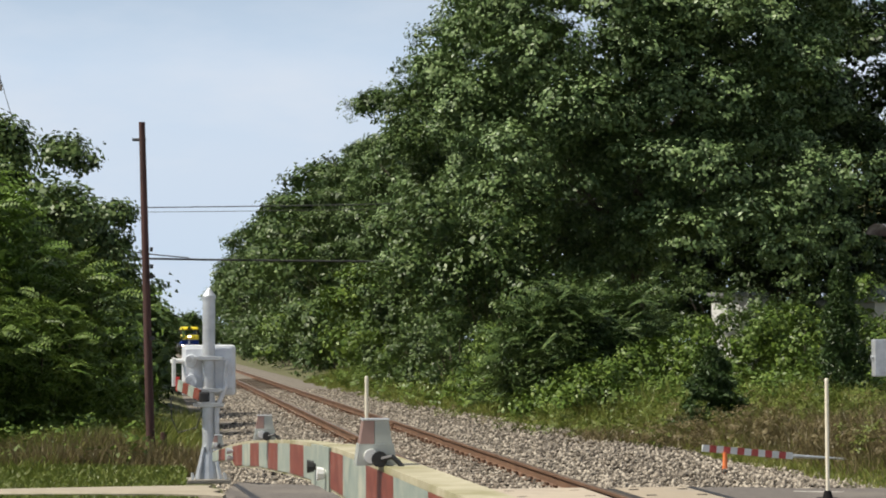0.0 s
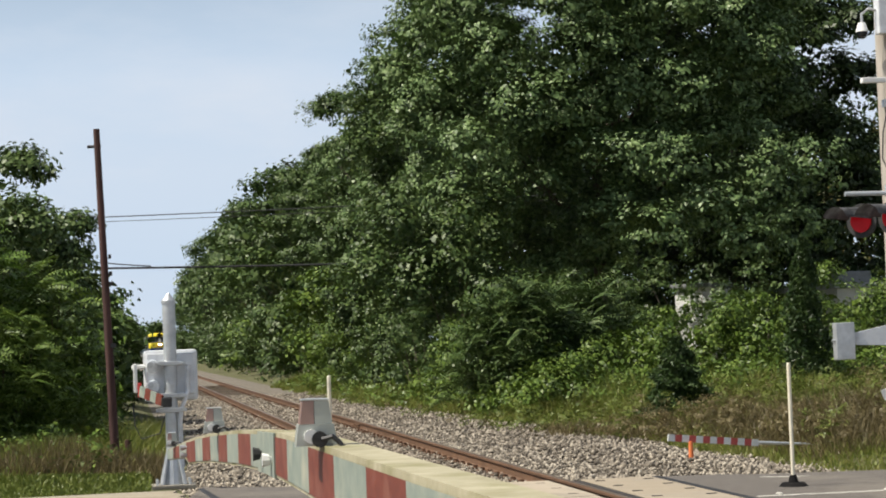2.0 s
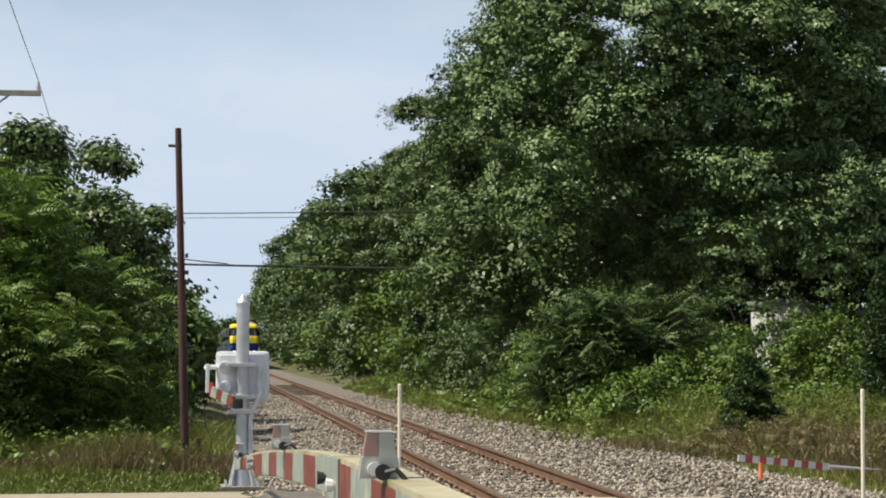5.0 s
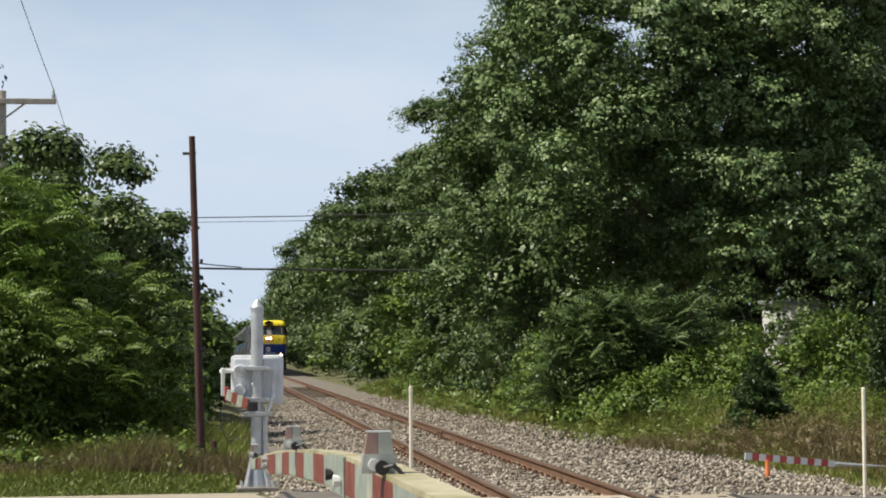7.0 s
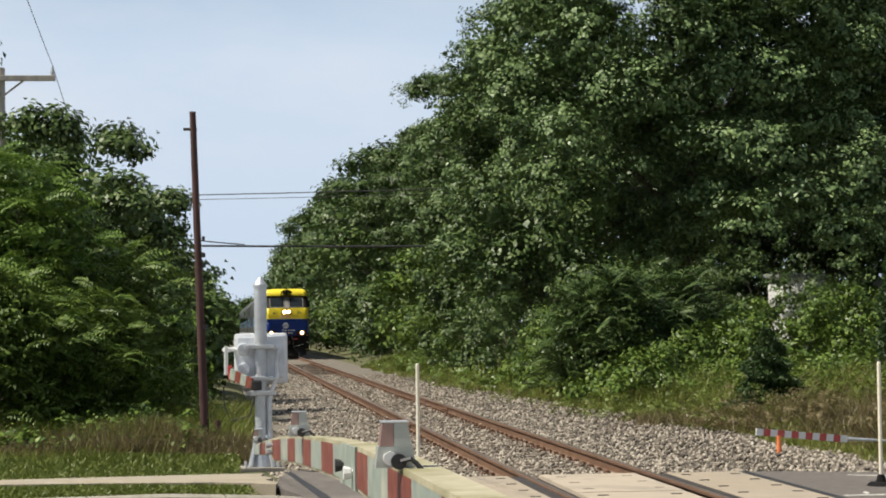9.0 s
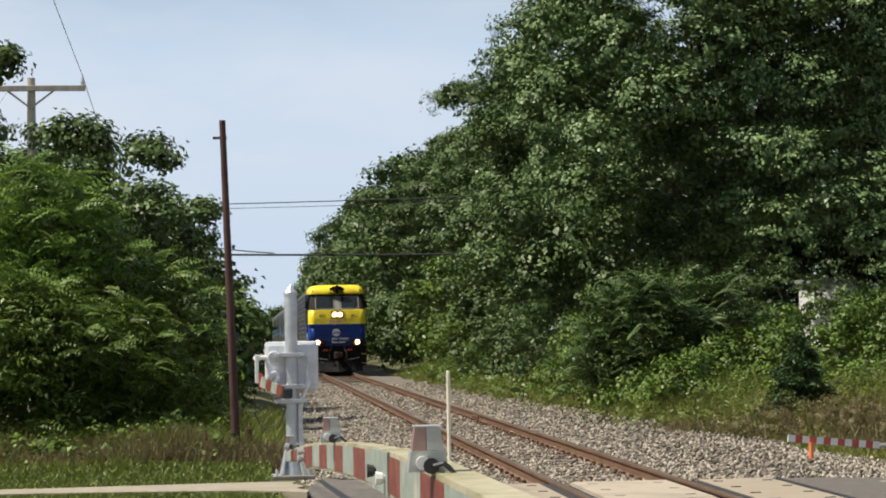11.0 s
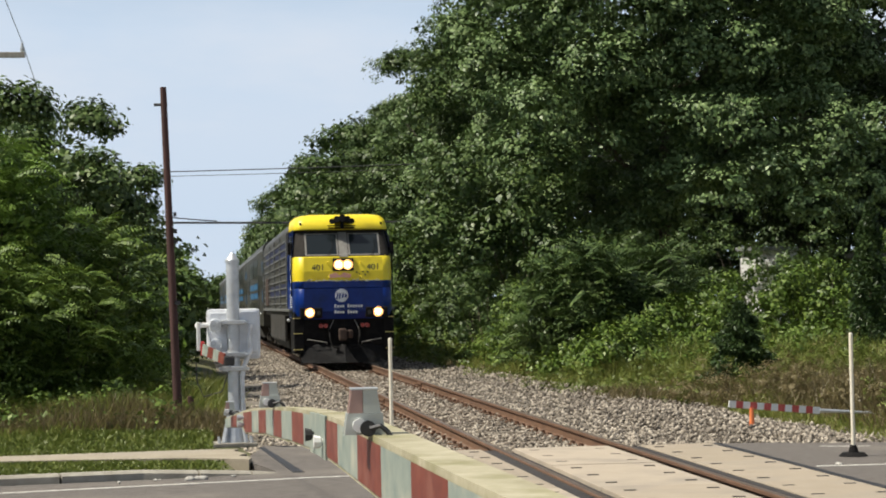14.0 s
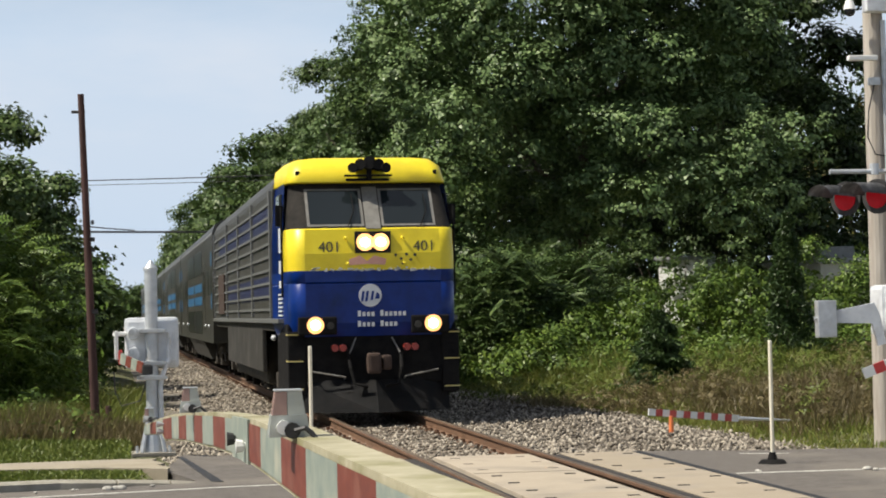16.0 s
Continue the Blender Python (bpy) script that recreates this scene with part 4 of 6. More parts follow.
        top = np.interp(x, [-14, -6.8, -5.6, -4.4, -3.9], [24.15, 24.05, 23.95, 23.7, 23.45])
        keep = (x < lim) & (y > keb) & ((y < top) | (y > 25))
        return x[keep], y[keep], np.where(y[keep] > 25, np.clip((y[keep] - 25) / 2.5, 0.25, 1.3), 0.32 - 0.1 * (y[keep] > 23.4))
    scatter_blades("lawn_grass", "bright green mown grass on the verge", 70000, lawn, 0.085, LAWN, 86, lean=0.5, width=0.012, category="grass", bed=0.0)


def build_distance():
    rng = random.Random(9)
    far = make_tree("far_tree", pose(0, 430, 0), 7.5, 0.2, 5, 5, 120, GREEN, "far green tree closing the view down the line", 0.6, 50, 1.4, 2.4, 26, 0.25, "far trees")
    for k in range(26):
        x = -110 + k * 9
        t = copy_thing(far, pose(x + rng.uniform(-3, 3), 430 + rng.uniform(0, 60), -1.5, 0, 0, rng.uniform(0, 360)))
        t.scale = (1, 1, rng.uniform(0.8, 1.1)) if abs(x) < 25 else (1.6, 1.6, rng.uniform(1.6, 2.2))
    # low buildings seen through gaps in the trees
    def building(name, at, w, d, h, mat, label):
        b = thing(name, at, label, "building")
        part("wall", box(-w / 2, w / 2, 0, d, -0.3, h), mat, b)
        part("roof", box(-w / 2 - 0.15, w / 2 + 0.15, -0.15, d + 0.15, h + 0.003, h + 0.18, 0.03), ROOFGREY, b, "flat grey roof edge")
        for x in np.arange(-w / 2 + 1.0, w / 2 - 0.8, 1.7):
            win = part("window", box(x, x + 0.8, -0.04, 0.02, h - 1.0, h - 0.35), FRAMELIGHT, b)
            part("pane", box(x + 0.06, x + 0.74, -0.05, -0.03, h - 0.94, h - 0.41), WINDOW, win)
        return b
    bld = building("low_building", pose(23.5, 70, 0), 6.5, 6, 3.1, WALLTAN, "low tan building with a flat roof behind the bushes")
    part("rooftop_unit", box(-2.9, -1.6, 1, 2, 3.285, 3.72, 0.04), RIBGREY, bld, "grey rooftop air conditioner")
    building("white_building", pose(19.5, 86, 0, 0, 0, -42), 1.7, 3, 3.65, WALLWHITE, "white building seen below the oak crown")


# ---- poles, wires and signals ----
def build_poles():
    p = thing("old_pole", pose(-4.53, 31, -0.12), "leaning dark brown wooden pole with no wires", "pole")
    part("shaft", rod((0, 0, -0.3), (-0.16, 0, 5.11), 0.068, 0.046, 14), BROWNPOLE, p)
    part("bolt", rod((-0.3, 0, 4.85), (-0.1, 0, 4.85), 0.022, n=8), DARKSTEEL, p, "steel bolt near the top")
    for z in (3.2, 2.95, 2.8, 1.9):
        part("bracket", box(-0.04, 0.1 - 0.03 * z, -0.08, -0.03, z, z + 0.06), DARKSTEEL, p, "small rusty bracket")
    s = thing("short_post", pose(-4.36, 32.2, -0.12), "short dark wooden post in the gravel", "post")
    part("shaft", rod((0, 0, -0.2), (0, 0, 0.5), 0.055, 0.05, 10), BROWNPOLE, s)
    u = thing("utility_pole", pose(-9.0, 46, -0.2), "grey wooden utility pole with a crossarm", "utility pole")
    part("shaft", rod((0, 0, -0.3), (0, 0, 7.72), 0.13, 0.09, 14), GREYPOLE, u)
    part("crossarm", box(-1.2, 1.18, -0.17, -0.07, 7.42, 7.54, 0.01), GREYPOLE, u)
    for sg in (-1, 1):
        part("brace", rod((0, -0.12, 7.05), (sg * 0.5, -0.12, 7.43), 0.022, n=6), GREYPOLE, u)
    for x in (-1.12, 1.12):
        ins = part("insulator", rod((x, -0.12, 7.54), (x, -0.12, 7.62), 0.04, 0.05, 10), GALV, u, "pale insulator")
        part("pin", rod((x, -0.12, 7.62), (x, -0.12, 7.74), 0.04, 0.025, 10), GALV, ins)

    def wire(name, a, b, sag, r, label):
        a, b = Vector(a), Vector(b)
        pts = [a.lerp(b, k / 24) - Vector((0, 0, sag * 4 * (k / 24) * (1 - k / 24))) for k in range(25)]
        tagged(part(name, tube(pts, r, 6), THINWIRE if name == "power_line" else WIRE), label, "wire")
    wire("power_line", (-7.88, 45.88, 7.56), (-7.7, 14, 10.5), 0.25, 0.008, "thin power line running from the crossarm")
    wire("power_line", (-10.12, 45.88, 7.56), (-9.9, 14, 10.5), 0.25, 0.008, "thin power line running from the crossarm")
    wire("power_line", (-7.88, 45.88, 7.56), (-8.6, 90, 6.2), 0.5, 0.008, "thin power line running to the far pole")
    wire("power_line", (-10.12, 45.88, 7.56), (-10.6, 90, 6.2), 0.5, 0.008, "thin power line running to the far pole")
    wire("overhead_cable", (-14, 91, 7.55), (16, 88, 7.98), 0.12, 0.024, "overhead cable crossing above the line")
    wire("overhead_cable", (-14, 91, 7.36), (16, 88, 7.76), 0.12, 0.014, "thin overhead cable crossing above the line")
    wire("overhead_cable", (-14, 90, 5.6), (14, 90, 5.3), 0.14, 0.05, "thick black cable crossing above the line")
    wire("overhead_cable", (-9, 89.9, 6.3), (-3.2, 89.9, 5.42), 0.12, 0.028, "slack black cable joining the thick one")


def striped_bar(parent, name, p0, p1, h, thick, n, mats, first=0):
    """A flat barrier bar from p0 to p1 in equal stripes."""
    p0, p1 = Vector(p0), Vector(p1)
    for k in range(n):
        a, b = p0.lerp(p1, k / n), p0.lerp(p1, (k + 1) / n)
        d = (b - a).normalized()
        s = d.cross(Vector((0, 0, 1))).normalized() * thick / 2
        up = s.cross(d).normalized() * h / 2
        bm = bmesh.new()
        vs = [bm.verts.new(q) for c in (a, b) for q in (c - s - up, c + s - up, c + s + up, c - s + up)]
        for f in ((0, 1, 2, 3), (7, 6, 5, 4), (0, 4, 5, 1), (1, 5, 6, 2), (2, 6, 7, 3), (3, 7, 4, 0)):
            bm.faces.new([vs[i] for i in f])
        part(name, bm, mats[(k + first) % 2], parent)


def build_gate_mast():
    """The galvanised mast with the gate machine at the far kerb."""
    g = thing("gate_mast", pose(-3.81, 26.4, -0.01), "galvanised crossing gate mast with a silver gate machine", "gate mast")
    part("shaft", rod((0, 0, 0.1), (-0.0, 0, 2.3), 0.079, n=20), GALV, g)
    cap = part("cap", rod((0, 0, 2.3), (0, 0, 2.335), 0.09, n=20), GALV, g)
    part("finial", rod((0, 0, 2.335), (0, 0, 2.43), 0.085, 0.012, 20), GALV, cap)
    bm = bmesh.new()
    rod((0, 0, 0.05), (0, 0, 0.36), 0.15, 0.1, 16, bm)
    for a in range(4):
        c, s = math.cos(a * 1.571 + 0.78), math.sin(a * 1.571 + 0.78)
        rod((c * 0.2, s * 0.2, 0.05), (c * 0.09, s * 0.09, 0.45), 0.03, 0.02, 6, bm)
    part("base_casting", bm, GALV, g)
    part("base_plate", box(-0.27, 0.27, -0.27, 0.27, 0.0, 0.05, 0.01), CONCRETE, g)
    for x in (-0.2, 0.2):
        for y in (-0.2, 0.2):
            part("anchor_bolt", rod((x, y, 0.05), (x, y, 0.11), 0.02, n=6), GALV, g)
    m = part("gate_machine", box(-0.33, 0.34, 0.1, 0.5, 1.08, 1.72, 0.05), SILVER, g, "silver painted cast gate machine housing")
    part("lid", box(-0.3, 0.31, 0.07, 0.11, 1.16, 1.68, 0.02), SILVER, m)
    for x, z in ((-0.22, 1.52), (-0.22, 1.27)):
        b = part("pivot_boss", rod((x, 0.12, z), (x, -0.03, z), 0.085, 0.075, 16), SILVER, m)
        part("hub_bolt", rod((x - 0.03, -0.02, z + 0.02), (x - 0.03, -0.07, z + 0.02), 0.04, n=8), GALV, b)
    for z, r in ((1.55, 0.028), (1.15, 0.03), (0.97, 0.03)):
        bm = box(-0.15, 0.15, -0.1, 0.1, z - r, z + r, 0.01)
        part("clamp", bm, GALV, g)
        for x in (-0.17, 0.17):
            part("clamp_bolt", rod((x, -0.14, z), (x, 0.12, z), 0.022, n=8), GALV, g)
    part("conduit", tube([(0.22, -0.03, 1.52), (0.2, -0.03, 1.33), (0.21, -0.03, 1.2), (0.12, -0.05, 0.98), (0.1, -0.06, 0.85), (0.11, -0.04, 0.25)], 0.03, 10), SILVER, g, "flexible silver cable conduit")
    part("cable", tube([(-0.05, 0.1, 0.98), (-0.15, 0.12, 0.68), (-0.38, 0.15, 0.62), (-0.46, 0.2, 0.8), (-0.47, 0.2, 1.05)], 0.008, 6), WIRE, g)
    arm = part("arm_bracket", box(-0.46, -0.41, -0.02, 0.05, 1.2, 1.56, 0.012), FRESHWHITE, g, "white arm bracket with a red tip")
    part("bracket_shaft", rod((-0.46, 0.0, 1.52), (-0.3, 0.15, 1.52), 0.03, n=10), FRESHWHITE, arm)
    part("bracket_tip", box(-0.41, -0.36, -0.03, 0.04, 1.14, 1.32, 0.01), FRESHRED, arm)
    striped_bar(g, "arm_stub", (-0.38, -0.06, 1.22), (-0.12, -0.45, 1.1), 0.13, 0.03, 4, (ARMWHITE, ARMRED))
    part("counterweight", box(-0.13, 0.0, -0.5, -0.2, 1.02, 1.14, 0.02), DARKSTEEL, g)


def build_near_arm():
    """The long fibreglass gate arm that droops away over the road."""
    arm = thing("crossing_barrier", pose(0, 0, 0), "weathered red and silver striped crossing barrier drooping to its tip", "barrier")

    def axis(s):
        """Middle of the top edge and the height of the bar at s metres from the tip."""
        y = 9.64 - s
        x = np.interp(y, [0.6, 3.47, 4.3, 5.1, 5.94, 6.76, 7.58, 8.4, 8.81, 9.64], [-3.77, -3.907, -3.944, -3.975, -4.012, -4.040, -4.062, -4.09, -4.115, -4.177])
        z = np.interp(y, [0.6, 3.47, 4.3, 5.1, 5.53, 5.94, 6.35, 6.76, 7.58, 8.4, 8.81, 9.64], [1.455, 1.459, 1.461, 1.461, 1.455, 1.444, 1.43, 1.412, 1.376, 1.331, 1.303, 1.23])
        h = np.interp(y, [0.6, 3.47, 5.1, 5.53, 8.4, 8.75, 8.81, 9.64], [0.155, 0.14, 0.118, 0.108, 0.1, 0.098, 0.07, 0.045])
        return Vector((x, y, z)), h
    pitch = 0.406

    def section(s0, s1, w, name, mats, steps):
        rows = []
        for k in range(steps + 1):
            s = s0 + (s1 - s0) * k / steps
            c, h = axis(s)
            rows.append((c, h))
        bm = bmesh.new()
        prev = None
        for c, h in rows:
            ring = [bm.verts.new(c + Vector(q)) for q in ((0, 0, -h), (0, 0, 0), (w, 0, 0), (w, 0, -h))]
            if prev:
                for i in range(4):
                    bm.faces.new((prev[i], prev[(i + 1) % 4], ring[(i + 1) % 4], ring[i]))
            else:
                bm.faces.new(ring)
            prev = ring
        bm.faces.new(prev[::-1])
        return part(name, bm, mats, arm, "yellowed fibreglass bar")
    far = section(0.0, 0.9, 0.03, "tip_section", ARMBODY, 6)
    mid = section(0.84, 4.12, 0.055, "middle_section", ARMBODY, 16)
    near = section(4.05, 9.0, 0.085, "butt_section", ARMBODY, 14)
    # the reflective sheets on the side face, each a panel of its own
    bounds = [0.0, 0.28, 0.55, 0.84] + [1.24 + 0.406 * k for k in range(0, 7)] + [4.05, 4.525, 4.93, 5.34, 5.75, 6.16, 6.57, 6.97, 7.38, 7.78, 8.2, 8.6]
    for k, (s0, s1) in enumerate(zip(bounds[:-1], bounds[1:])):
        bm = bmesh.new()
        rows = []
        for j in range(5):
            s = s0 + (s1 - s0) * j / 4
            c, h = axis(s)
            rows.append([bm.verts.new(c + Vector(q)) for q in ((-0.003, 0, -h * 0.93), (-0.003, 0, -h * 0.1))])
        for a, b in zip(rows[:-1], rows[1:]):
            bm.faces.new((a[0], a[1], b[1], b[0]))
        part("reflective_sheet", bm, (ARMWHITE, ARMRED)[k % 2], far if s1 < 0.9 else mid if s1 < 4.1 else near)
    # the splice: a plate that follows the bar, and its bolts
    bm = bmesh.new()
    rows = []
    for j in range(5):
        c, h = axis(3.9 + 0.38 * j / 4)
        rows.append([bm.verts.new(c + Vector(q)) for q in ((-0.007, 0, -h * 1.02), (-0.007, 0, -h * 0.02), (-0.001, 0, -h * 0.02), (-0.001, 0, -h * 1.02))])
    for p, q in zip(rows[:-1], rows[1:]):
        for i in range(4):
            bm.faces.new((p[i], p[(i + 1) % 4], q[(i + 1) % 4], q[i]))
    bm.faces.new(rows[0])
    bm.faces.new(rows[-1][::-1])
    part("splice_plate", bm, ARMWHITE, near, "grey-green splice plate")
    for s, dz, r, mat in ((0.87, -0.03, 0.009, GALV), (0.87, -0.06, 0.009, GALV), (4.0, -0.06, 0.013, DARKSTEEL), (4.22, -0.07, 0.013, FRESHWHITE)):
        c, h = axis(s)
        bolt = part("splice_bolt", rod(c + Vector((-0.024, 0, dz)), c + Vector((0.1, 0, dz)), r * 0.7, n=8), mat, mid)
        part("bolt_head", rod(c + Vector((-0.03, 0, dz)), c + Vector((-0.012, 0, dz)), r * 1.4, r * 1.1, n=8), mat, bolt)
    # warning lamps on the top edge
    for y, sc in ((4.5, 1.0), (7.2, 0.86), (9.3, 0.62)):
        c, _ = axis(9.64 - y)
        base = c + Vector((-0.012, 0, 0))
        lamp = part("arm_lamp", prism([(base.x - 0.043 * sc, base.z), (base.x + 0.043 * sc, base.z), (base.x + 0.037 * sc, base.z + 0.045 * sc), (base.x - 0.037 * sc, base.z + 0.045 * sc)], y - 0.03, y + 0.03), CLEARBOX, arm, "grey clear-sided warning lamp")
        for x0, x1, t0, t1, mt, lab in ((-0.034, -0.004, -0.027, -0.004, REDLENS, "dull red lens midway between lit and unlit"), (-0.003, 0.034, -0.003, 0.027, CLEARBOX, "clear grey lens")):
            part("lens", prism([(base.x + x0 * sc, base.z + 0.0455 * sc), (base.x + x1 * sc, base.z + 0.0455 * sc), (base.x + t1 * sc, base.z + 0.094 * sc), (base.x + t0 * sc, base.z + 0.094 * sc)], y - 0.026, y + 0.026), mt, lamp, lab)
        part("lamp_cap", box(base.x - 0.029 * sc, base.x + 0.029 * sc, y - 0.028, y + 0.028, base.z + 0.0945 * sc, base.z + 0.098 * sc, 0.001), GALV, lamp)
        part("lamp_plug", rod((base.x + 0.005, y - 0.05, base.z + 0.014), (base.x + 0.005, y - 0.03, base.z + 0.014), 0.017 * sc, n=12), DARKSTEEL, lamp, "black cable plug")
        part("lamp_collar", rod((base.x - 0.012, y - 0.04, base.z + 0.02), (base.x - 0.012, y - 0.03, base.z + 0.02), 0.015 * sc, n=12), FRESHWHITE, lamp)
        part("lamp_cable", tube([(base.x + 0.01, y - 0.05, base.z + 0.014), (base.x + 0.03, y - 0.06, base.z + 0.02), (base.x + 0.042, y - 0.06, base.z + 0.01), (base.x + 0.06, y - 0.065, base.z - 0.014)], 0.006 * sc, 6), WIRE, lamp)
    # the gate machine that carries the arm, beside the camera
    part("butt_bracket", box(-3.82, -3.62, 0.35, 0.9, 1.27, 1.5, 0.02), GALV, arm)
    stand = thing("gate_stand", pose(-3.45, 0.4, 0), "galvanised stand carrying the long gate arm", "gate mast")
    part("shaft", rod((0, 0, 0.02), (0, 0, 1.25), 0.08, n=16), GALV, stand)
    part("gate_machine", box(-0.22, 0.25, -0.2, 0.2, 1.0, 1.6, 0.04), SILVER, stand)


def build_right_signals():
    sign = thing("crossing_signal", pose(5.62, 25.3, -0.05), "crossing signal mast with twin red flashers and a gate machine", "crossing signal")
    part("shaft", rod((0, 0, 0), (0, 0, 5.2), 0.075, n=16), GALV, sign)
    part("signal_arm", rod((-0.95, 0.0, 3.42), (0.1, 0, 3.42), 0.03, n=10), GALV, sign)
    part("junction_box", rod((-0.36, 0.0, 3.38), (-0.36, 0, 3.52), 0.06, n=12), GALV, sign)
    head_turn = Matrix.Rotation(radians(-53), 4, "Z")

    def headed(bm, hx, hy):
        bmesh.ops.transform(bm, matrix=Matrix.Translation((hx, hy, 0)) @ head_turn, verts=bm.verts)
        return bm
    for hx, hy in ((-0.7, 0.22), (-0.47, -0.3)):
        x = 0.0
        back = part("flasher_background", headed(rod((x, 0.05, 3.09), (x, 0.08, 3.09), 0.22, n=24), hx, hy), DARKSTEEL, sign, "black round background")
        part("lamp_housing", headed(rod((x, 0.08, 3.09), (x, 0.2, 3.09), 0.13, 0.1, 16), hx, hy), DARKSTEEL, back)
        part("red_lens", headed(rod((x, 0.03, 3.09), (x, 0.049, 3.09), 0.15, n=20), hx, hy), LAMPLENS, back, "red flasher lens")
        # the visor, open below
        bm = bmesh.new()
        rows = []
        for j in range(2):
            L = 0.58 * j
            rows.append([bm.verts.new((x + math.cos(a) * 0.17, 0.03 - L, 3.09 + math.sin(a) * (0.17 - 0.03 * j) + 0.02 * j)) for a in np.linspace(radians(5 + 0 * j), radians(175), 12)])
        for i in range(11):
            bm.faces.new((rows[0][i], rows[0][i + 1], rows[1][i + 1], rows[1][i]))
        bmesh.ops.solidify(bm, geom=bm.faces[:], thickness=0.006)
        part("visor", headed(bm, hx, hy), VISOR, back, "long weathered dark sun visor")
    m = part("gate_machine", box(-0.42, 0.2, -0.3, 0.15, 1.35, 1.98, 0.06), SILVER, sign, "silver painted gate machine")
    part("lid", box(-0.38, 0.16, -0.34, -0.295, 1.42, 1.92, 0.02), SILVER, m)
    br = part("arm_bracket", prism([(-1.08, 1.52), (-1.08, 1.66), (-0.55, 1.76), (-0.48, 1.62), (-0.4, 1.25), (-0.5, 1.22), (-0.58, 1.5)], -0.38, -0.32), SILVER, sign, "pale cast counterweight bracket")
    part("counterweight", box(-1.3, -1.06, -0.44, -0.3, 1.34, 1.8, 0.012), GALV, br, "galvanised counterweight plates")
    part("counterweight_bolt", rod((-1.33, -0.37, 1.58), (-1.27, -0.37, 1.58), 0.02, n=8), GALV, br)
    striped_bar(sign, "arm_stub", (-0.72, -0.4, 0.88), (-0.3, -0.4, 1.03), 0.13, 0.03, 3, (FRESHWHITE, FRESHRED))
    pole = thing("camera_pole", pose(5.82, 26.6, -0.05), "weathered wooden pole with security cameras", "pole")
    part("shaft", rod((0, 0, -0.3), (-0.05, 0, 8.5), 0.15, 0.12, 16), GREYPOLE, pole)
    box_ = part("equipment_box", box(-0.22, 0.16, -0.3, -0.12, 5.6, 6.2, 0.02), SILVER, pole, "grey equipment box")
    part("dome_arm", tube([(-0.1, -0.2, 5.9), (-0.32, -0.2, 5.95), (-0.42, -0.2, 5.88), (-0.42, -0.2, 5.74)], 0.02, 8), GALV, box_)
    dome = part("dome_camera", rod((-0.42, -0.2, 5.64), (-0.42, -0.2, 5.76), 0.085, 0.05, 14), FRESHWHITE, pole, "white dome camera")
    part("dome_glass", ball((-0.42, -0.2, 5.62), 0.075), GLASS, dome)
    cam2 = part("bullet_camera", box(-0.46, -0.06, -0.24, -0.14, 4.96, 5.03, 0.012), FRESHWHITE, pole, "white bullet camera")
    part("camera_bracket", box(-0.16, -0.02, -0.2, -0.1, 4.64, 4.74), GALV, cam2)
    part("conduit", rod((0.08, -0.17, 0.3), (0.05, -0.15, 5.5), 0.035, n=8), GALV, pole)
    part("hanging_cable", tube([(-0.08, -0.16, 4.7), (-0.18, -0.16, 4.3), (-0.2, -0.16, 3.95), (-0.1, -0.16, 3.72), (0.04, -0.16, 3.7)], 0.01, 6), WIRE, pole)
    # second pair of lamps on the far side is hidden; the fallen barrier bar on the ballast
    bar = thing("barrier_bar", pose(0, 0, 0), "red and white striped barrier bar resting low over the ballast", "barrier")
    striped_bar(bar, "stripe", (3.32, 29.4, 0.2), (4.72, 29.6, 0.06), 0.1, 0.025, 13, (FRESHWHITE, FADEDRED))
    part("bar_end", rod((4.72, 29.6, 0.06), (5.6, 29.7, 0.0), 0.03, 0.012, 8), GALV, bar, "thin grey bar end")
    part("foot", rod((3.66, 29.42, ground_height(3.66, 29.42) - 0.05), (3.66, 29.42, 0.13), 0.045, 0.03, 12), ORANGE, bar, "small orange support cone")
    for x, y, h in ((2.76, 22.0, 1.33), (-2.12, 23.4, 1.36)):
        p = thing("delineator_post", pose(x, y, -0.02), "slim cream marker post on a black rubber base", "marker post", "marker posts")
        bm = bmesh.new()
        rod((0, 0, 0), (0, 0, 0.05), 0.17, 0.12, 16, bm)
        rod((0, 0, 0.05), (0, 0, 0.13), 0.06, 0.035, 12, bm)
        part("base", bm, BLACK, p, "black rubber base")
        part("tube", rod((0, 0, 0.1), (0, 0, h), 0.021, n=14), POSTWHITE, p)
        part("cap", rod((0, 0, h), (0, 0, h + 0.015), 0.021, 0.014, 14), POSTWHITE, p)


